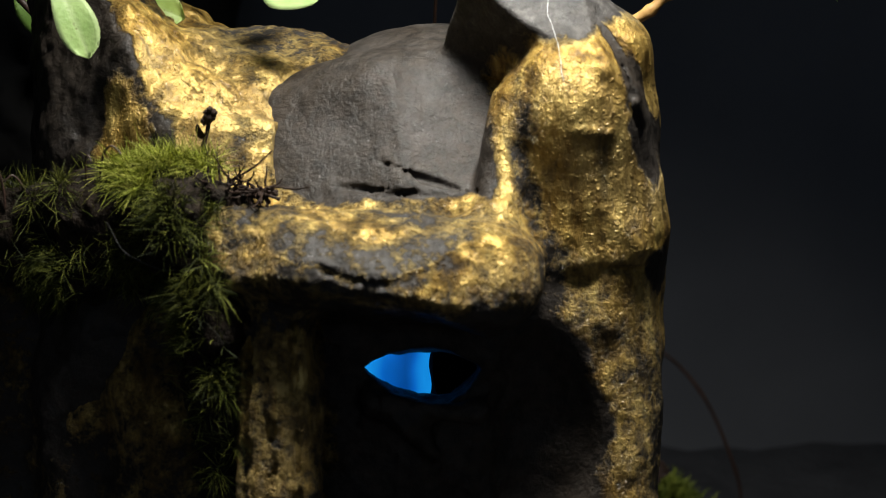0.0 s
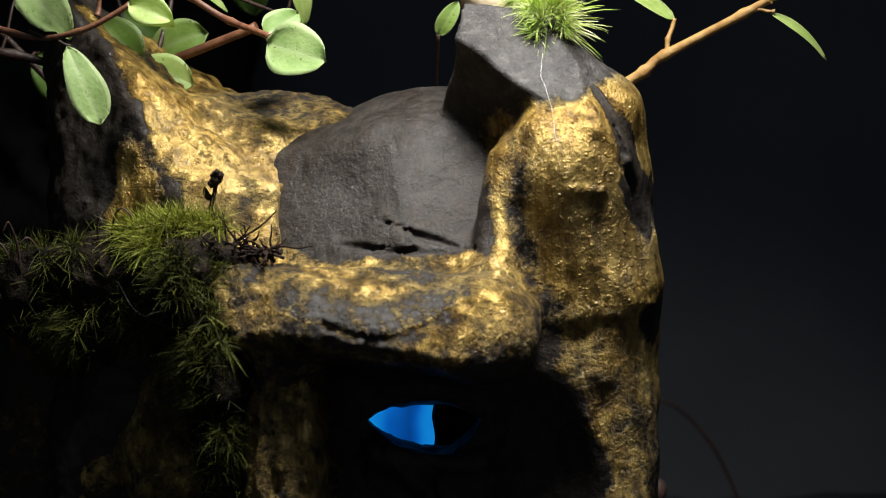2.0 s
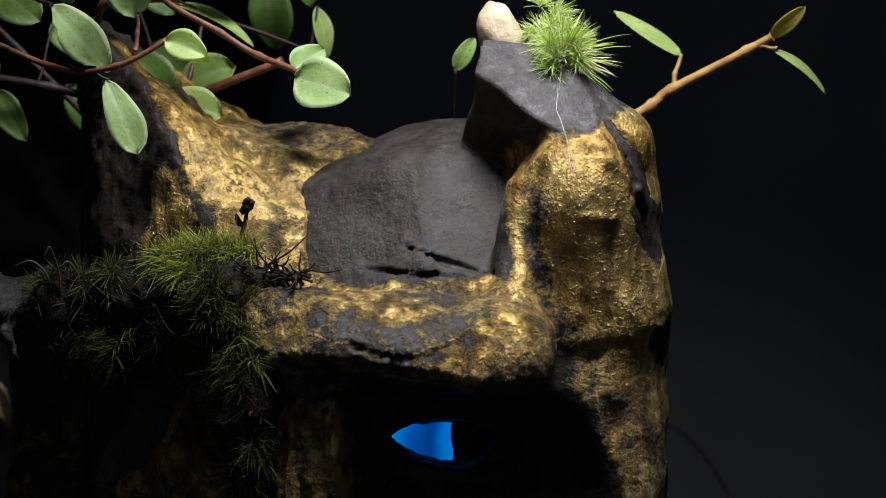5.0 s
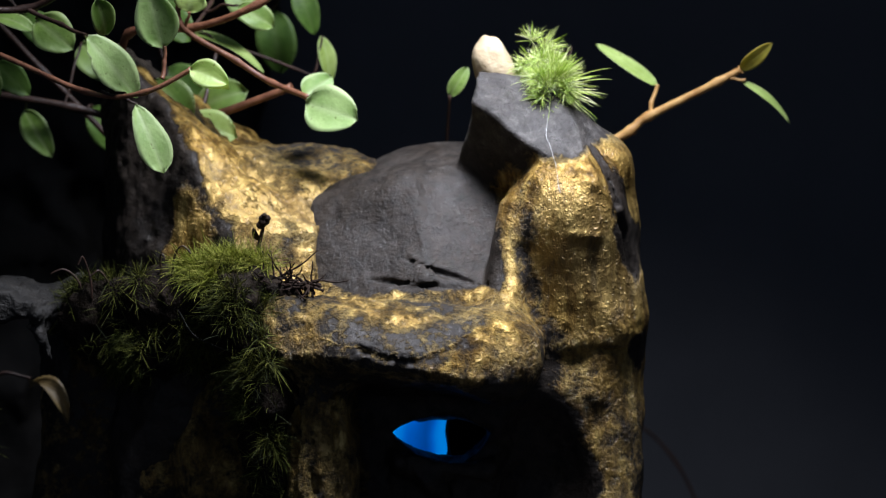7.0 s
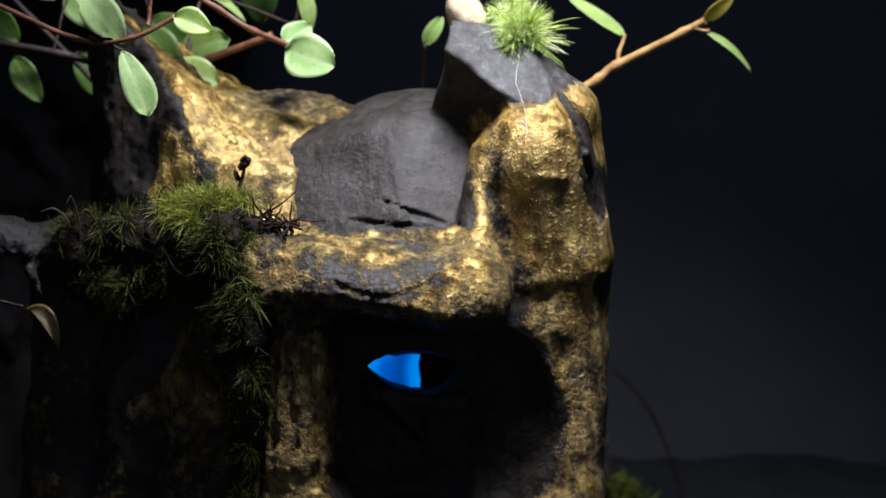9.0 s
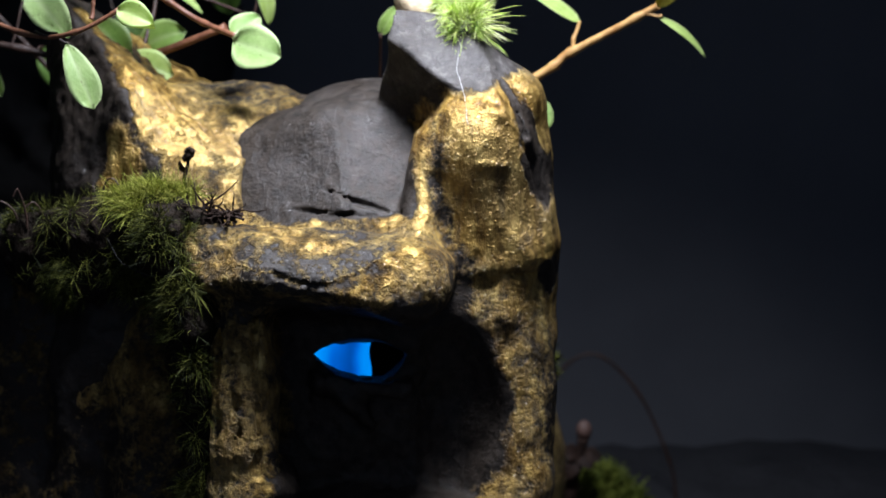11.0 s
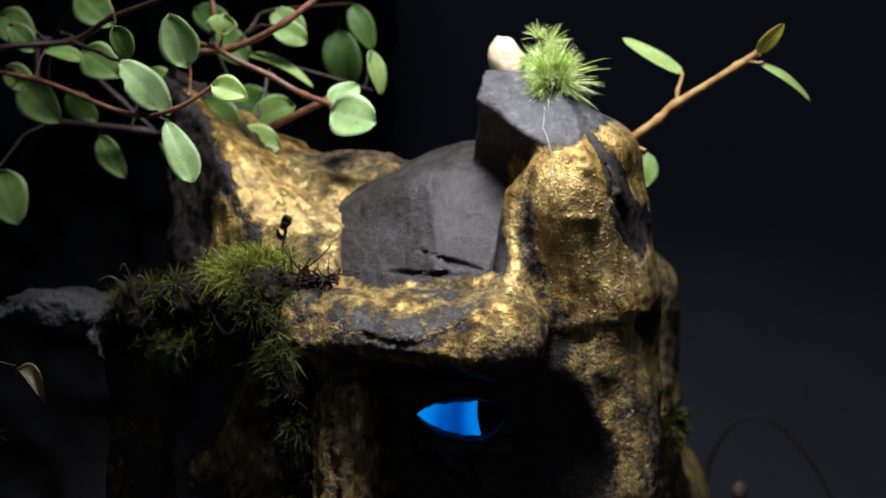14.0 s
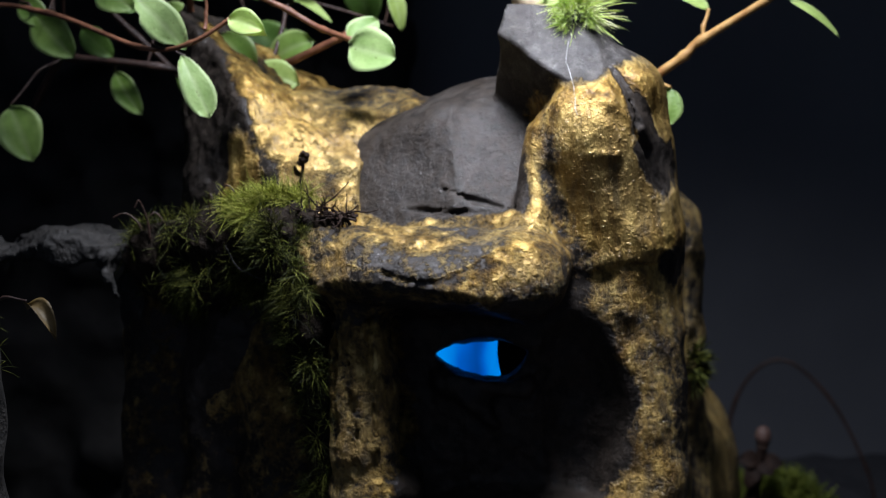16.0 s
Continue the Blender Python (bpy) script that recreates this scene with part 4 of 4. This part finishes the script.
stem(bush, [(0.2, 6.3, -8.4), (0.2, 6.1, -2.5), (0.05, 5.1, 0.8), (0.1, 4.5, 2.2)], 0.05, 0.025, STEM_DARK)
for base, tip, width, face, mat in (
    ((-7.99, 4.4, 1.94), (-7.45, 4.2, 1.06), 0.5, (0, -1, 0.2), LEAF),
    ((-9.72, 3.0, 1.5), (-9.3, 2.8, 0.4), 0.9, (0.3, -1, 0.2), LEAF),
    ((-5.29, 3.0, 2.64), (-4.6, 2.8, 1.88), 0.75, (0, -1, 0.4), LEAF),
    ((-4.79, 3.1, 1.86), (-3.8, 3.0, 1.6), 0.7, (0, -1, 0.6), LEAF_YOUNG),
    ((-4.69, 4.2, 2.0), (-3.7, 4.0, 2.35), 0.75, (0, -1, 0.5), LEAF),
    ((-4.82, 5.0, 3.42), (-3.42, 4.6, 2.69), 0.3, (0.3, -0.6, 1), LEAF_YOUNG),
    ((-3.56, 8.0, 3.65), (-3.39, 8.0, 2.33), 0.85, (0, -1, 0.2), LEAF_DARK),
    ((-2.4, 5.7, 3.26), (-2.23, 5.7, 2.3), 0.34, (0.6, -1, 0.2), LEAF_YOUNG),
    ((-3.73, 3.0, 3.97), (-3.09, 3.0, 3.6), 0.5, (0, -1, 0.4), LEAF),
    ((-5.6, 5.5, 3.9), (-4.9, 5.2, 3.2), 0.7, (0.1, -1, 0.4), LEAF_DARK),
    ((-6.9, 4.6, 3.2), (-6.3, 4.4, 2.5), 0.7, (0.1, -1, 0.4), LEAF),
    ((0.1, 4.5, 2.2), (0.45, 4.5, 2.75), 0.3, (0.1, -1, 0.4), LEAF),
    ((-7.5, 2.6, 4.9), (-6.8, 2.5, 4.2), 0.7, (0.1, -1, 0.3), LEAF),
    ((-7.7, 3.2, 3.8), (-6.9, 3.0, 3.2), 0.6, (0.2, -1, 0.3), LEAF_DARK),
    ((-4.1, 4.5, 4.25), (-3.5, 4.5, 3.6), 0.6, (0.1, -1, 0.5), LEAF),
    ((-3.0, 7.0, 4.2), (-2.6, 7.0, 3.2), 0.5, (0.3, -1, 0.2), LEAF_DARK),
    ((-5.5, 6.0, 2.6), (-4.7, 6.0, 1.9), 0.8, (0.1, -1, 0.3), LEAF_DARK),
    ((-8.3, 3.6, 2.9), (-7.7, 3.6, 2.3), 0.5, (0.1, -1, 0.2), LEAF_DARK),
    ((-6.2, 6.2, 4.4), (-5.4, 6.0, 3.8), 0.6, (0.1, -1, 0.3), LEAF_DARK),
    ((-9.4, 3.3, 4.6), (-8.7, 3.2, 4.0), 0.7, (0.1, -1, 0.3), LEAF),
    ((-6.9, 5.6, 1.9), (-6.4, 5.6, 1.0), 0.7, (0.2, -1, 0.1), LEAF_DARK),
):
    stalk_to(bush, base)
    leaf(bush, base, tip, width, mat, face)

twig = thing("twig", "bare orange-brown twig with three slender young leaves", "plant")
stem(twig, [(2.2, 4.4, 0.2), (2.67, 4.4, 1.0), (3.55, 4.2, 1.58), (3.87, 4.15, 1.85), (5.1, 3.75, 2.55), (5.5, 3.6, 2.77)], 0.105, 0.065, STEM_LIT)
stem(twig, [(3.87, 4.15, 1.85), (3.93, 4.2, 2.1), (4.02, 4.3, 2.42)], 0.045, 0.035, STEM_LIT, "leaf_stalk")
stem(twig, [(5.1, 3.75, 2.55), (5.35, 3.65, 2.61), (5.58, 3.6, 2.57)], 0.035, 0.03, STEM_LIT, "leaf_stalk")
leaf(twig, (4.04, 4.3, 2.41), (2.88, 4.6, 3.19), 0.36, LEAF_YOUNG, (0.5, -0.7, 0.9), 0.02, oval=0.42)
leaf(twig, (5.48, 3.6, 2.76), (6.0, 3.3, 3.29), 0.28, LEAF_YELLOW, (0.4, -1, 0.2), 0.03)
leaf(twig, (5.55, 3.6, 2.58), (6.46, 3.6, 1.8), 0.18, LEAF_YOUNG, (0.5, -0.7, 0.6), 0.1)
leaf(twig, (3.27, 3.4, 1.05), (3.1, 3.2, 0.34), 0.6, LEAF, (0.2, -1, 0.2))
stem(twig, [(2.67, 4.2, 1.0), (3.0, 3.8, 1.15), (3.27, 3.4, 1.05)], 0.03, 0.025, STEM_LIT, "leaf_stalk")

arch = thing("arched_twig", "thin brown dry twig bent in an arch over the floor", "twig")
stem(arch, [(3.2, 17.5, -12.0), (3.7, 17.5, -8.9), (4.9, 17.5, -7.75), (6.2, 17.5, -8.8), (7.1, 17.5, -10.8), (7.3, 17.5, -12.0)], 0.05, 0.04, STEM_DARK)

# ---- dead bits on the moss ----
sprig = thing("dead_sprig", "small dark withered sprig standing in the moss", "sprig")
stem(sprig, [(-3.12, -0.3, -0.3), (-3.1, -0.22, 0.1), (-3.04, -0.2, 0.5)], 0.04, 0.03, LITTER)
for dx, dy, dz, r in ((0.0, 0.0, 0.0, 0.085), (0.06, -0.02, 0.07, 0.06), (-0.06, 0.0, -0.05, 0.06), (0.02, -0.05, 0.12, 0.045), (-0.03, 0.02, 0.07, 0.05)):
    bm = bmesh.new()
    bmesh.ops.create_icosphere(bm, subdivisions=3, radius=1)
    for v in bm.verts:
        v.co = at(-3.03 + dx + r * v.co.x * (1 + 0.5 * noise.noise(v.co * 2.5 + Vector((dx, dz, r)) * 90)), -0.2 + dy + r * v.co.y, 0.52 + dz + r * v.co.z * (1 + 0.5 * noise.noise(v.co * 2.1)))
    part("withered_flower", bm, LITTER, sprig)
leaf(sprig, (-3.1, -0.15, 0.2), (-3.2, -0.25, 0.42), 0.1, LITTER, (-0.4, -1, 0.1), 0.2)
rng = np.random.RandomState(8)
for k in range(64):
    base = np.array((-2.95 + 0.013 * k + rng.uniform(-0.1, 0.1), -0.85 + rng.uniform(-0.12, 0.12), -0.52 + rng.uniform(0, 0.12)))
    d = rng.normal(size=3) * (0.22, 0.15, 0.16) + (0, -0.1, 0.12)
    litter = thing("dry_root", "short dark dry root lying in the soil", "root", "dry roots by the moss")
    stem(litter, [base - d * 0.6, base + (0, 0, 0.06), base + d * 0.7, base + d * 1.3 + (0, 0, -0.05)], 0.024, 0.008, LITTER, "root_strand")
hair = thing("root_hair", "fine pale root hair curving in front of the moss", "root")
stem(hair, [(-4.4, -0.9, -0.85), (-4.1, -1.2, -1.2), (-3.6, -1.4, -1.38), (-3.2, -1.4, -1.38)], 0.012, 0.008, LEDGE, "root_strand", False)
web = thing("thread", "fine white thread hanging from the moss tuft down the rock", "thread")
stem(web, [(1.74, 0.22, 2.25), (1.7, 0.0, 1.98), (1.78, -0.15, 1.8), (1.83, -0.3, 1.6), (1.85, -0.4, 1.45)], 0.003, 0.004, PALE, "strand", False)
stem(web, [(1.86, -0.42, 1.42), (1.88, -0.58, 1.25), (1.93, -0.68, 1.08), (1.99, -0.72, 0.95)], 0.003, 0.005, PALE, "strand", False)

# ---- dry bits here and there ----
def post_shape(p):
    return smin(limb(p, (-7.0, -7.0, -1.3), (-7.2, -6.9, -8.0), 0.8, 1.0), ball(p, (-6.95, -7.1, -0.95), (0.75, 0.7, 0.6)), 0.3)


post = sculpt("standing_stone", post_shape, (-8.6, -8.8, -8.15), (-5.0, -5.2, 0.2), 0.12, LEDGE, ((0.9, 0.08, "soft"), (2.2, 0.05, "chip")), 0.15)
tagged(post, "upright grey stone with a mossy top near the ledge", "rock")
rows = skin_rows(rng, post, 900, 0.32, 0.014, lambda p: 1.0 * (p[:, 2] > -1.6))
blades("stone_moss", rows, MOSS, "thin green moss on the upright stone")
withering = thing("dry_leaf", "curled yellow-brown dry leaf hanging beside the upright stone", "leaf")
stem(withering, [(-6.5, -7.3, -0.7), (-5.8, -7.35, -0.36), (-5.45, -7.4, -0.42)], 0.025, 0.02, STEM_DARK, "leaf_stalk")
leaf(withering, (-5.45, -7.4, -0.42), (-4.86, -7.9, -0.78), 0.24, DRY, (0.5, -0.7, 0.6), 0.35, 0.9, 0.4, "blade")
curl = thing("dead_leaf", "tiny curled brown dead leaf caught in the moss tuft", "leaf")
leaf(curl, (2.0, 1.3, 3.15), (2.2, 1.25, 3.35), 0.13, LITTER, (0.5, -1, 0.4), 0.3, 0.9, 0.5, "blade", 0.03)
for x, y, z, dx, dz in ((-5.9, -0.5, -0.75, -0.2, 0.75), (-6.1, -0.3, -0.7, -0.5, 0.45), (-4.55, -0.6, -0.5, 0.35, 0.7), (-5.6, -0.4, -0.75, -0.3, 0.5), (-4.75, -0.5, -0.5, 0.1, 0.55)):
    stalk = thing("dry_stalk", "thin curved dry brown stalk rising from the moss", "stalk", "dry stalks in the moss")
    stem(stalk, [(x, y, z), (x + 0.15 * dx, y, z + 0.6 * dz), (x + 0.6 * dx, y - 0.05, z + dz), (x + dx, y - 0.1, z + 0.8 * dz)], 0.022, 0.012, STEM_DARK, "strand", False)
withered = thing("withered_bud", "small pinkish withered bud on a dark stalk by the mound", "plant")
stem(withered, [(4.1, 12.7, -11.2), (4.2, 12.6, -10.0), (4.5, 12.5, -8.6)], 0.2, 0.12, LITTER)
bm = bmesh.new()
bmesh.ops.create_icosphere(bm, subdivisions=3, radius=1)
for v in bm.verts:
    v.co = at(4.52 + 0.2 * v.co.x, 12.5 + 0.2 * v.co.y, -8.4 + 0.24 * v.co.z * (1 + 0.3 * noise.noise(v.co * 3)))
for f in bm.faces:
    f.smooth = True
part("bud", bm, BUD, withered, "pinkish bud")
for tip in ((3.9, 12.3, -8.9), (4.05, 12.2, -9.6), (4.7, 12.2, -9.3), (4.95, 12.4, -9.1)):
    leaf(withered, (4.42, 12.5, -9.0), tip, 0.4, LITTER, (0.1, -1, 0.4), 0.2)
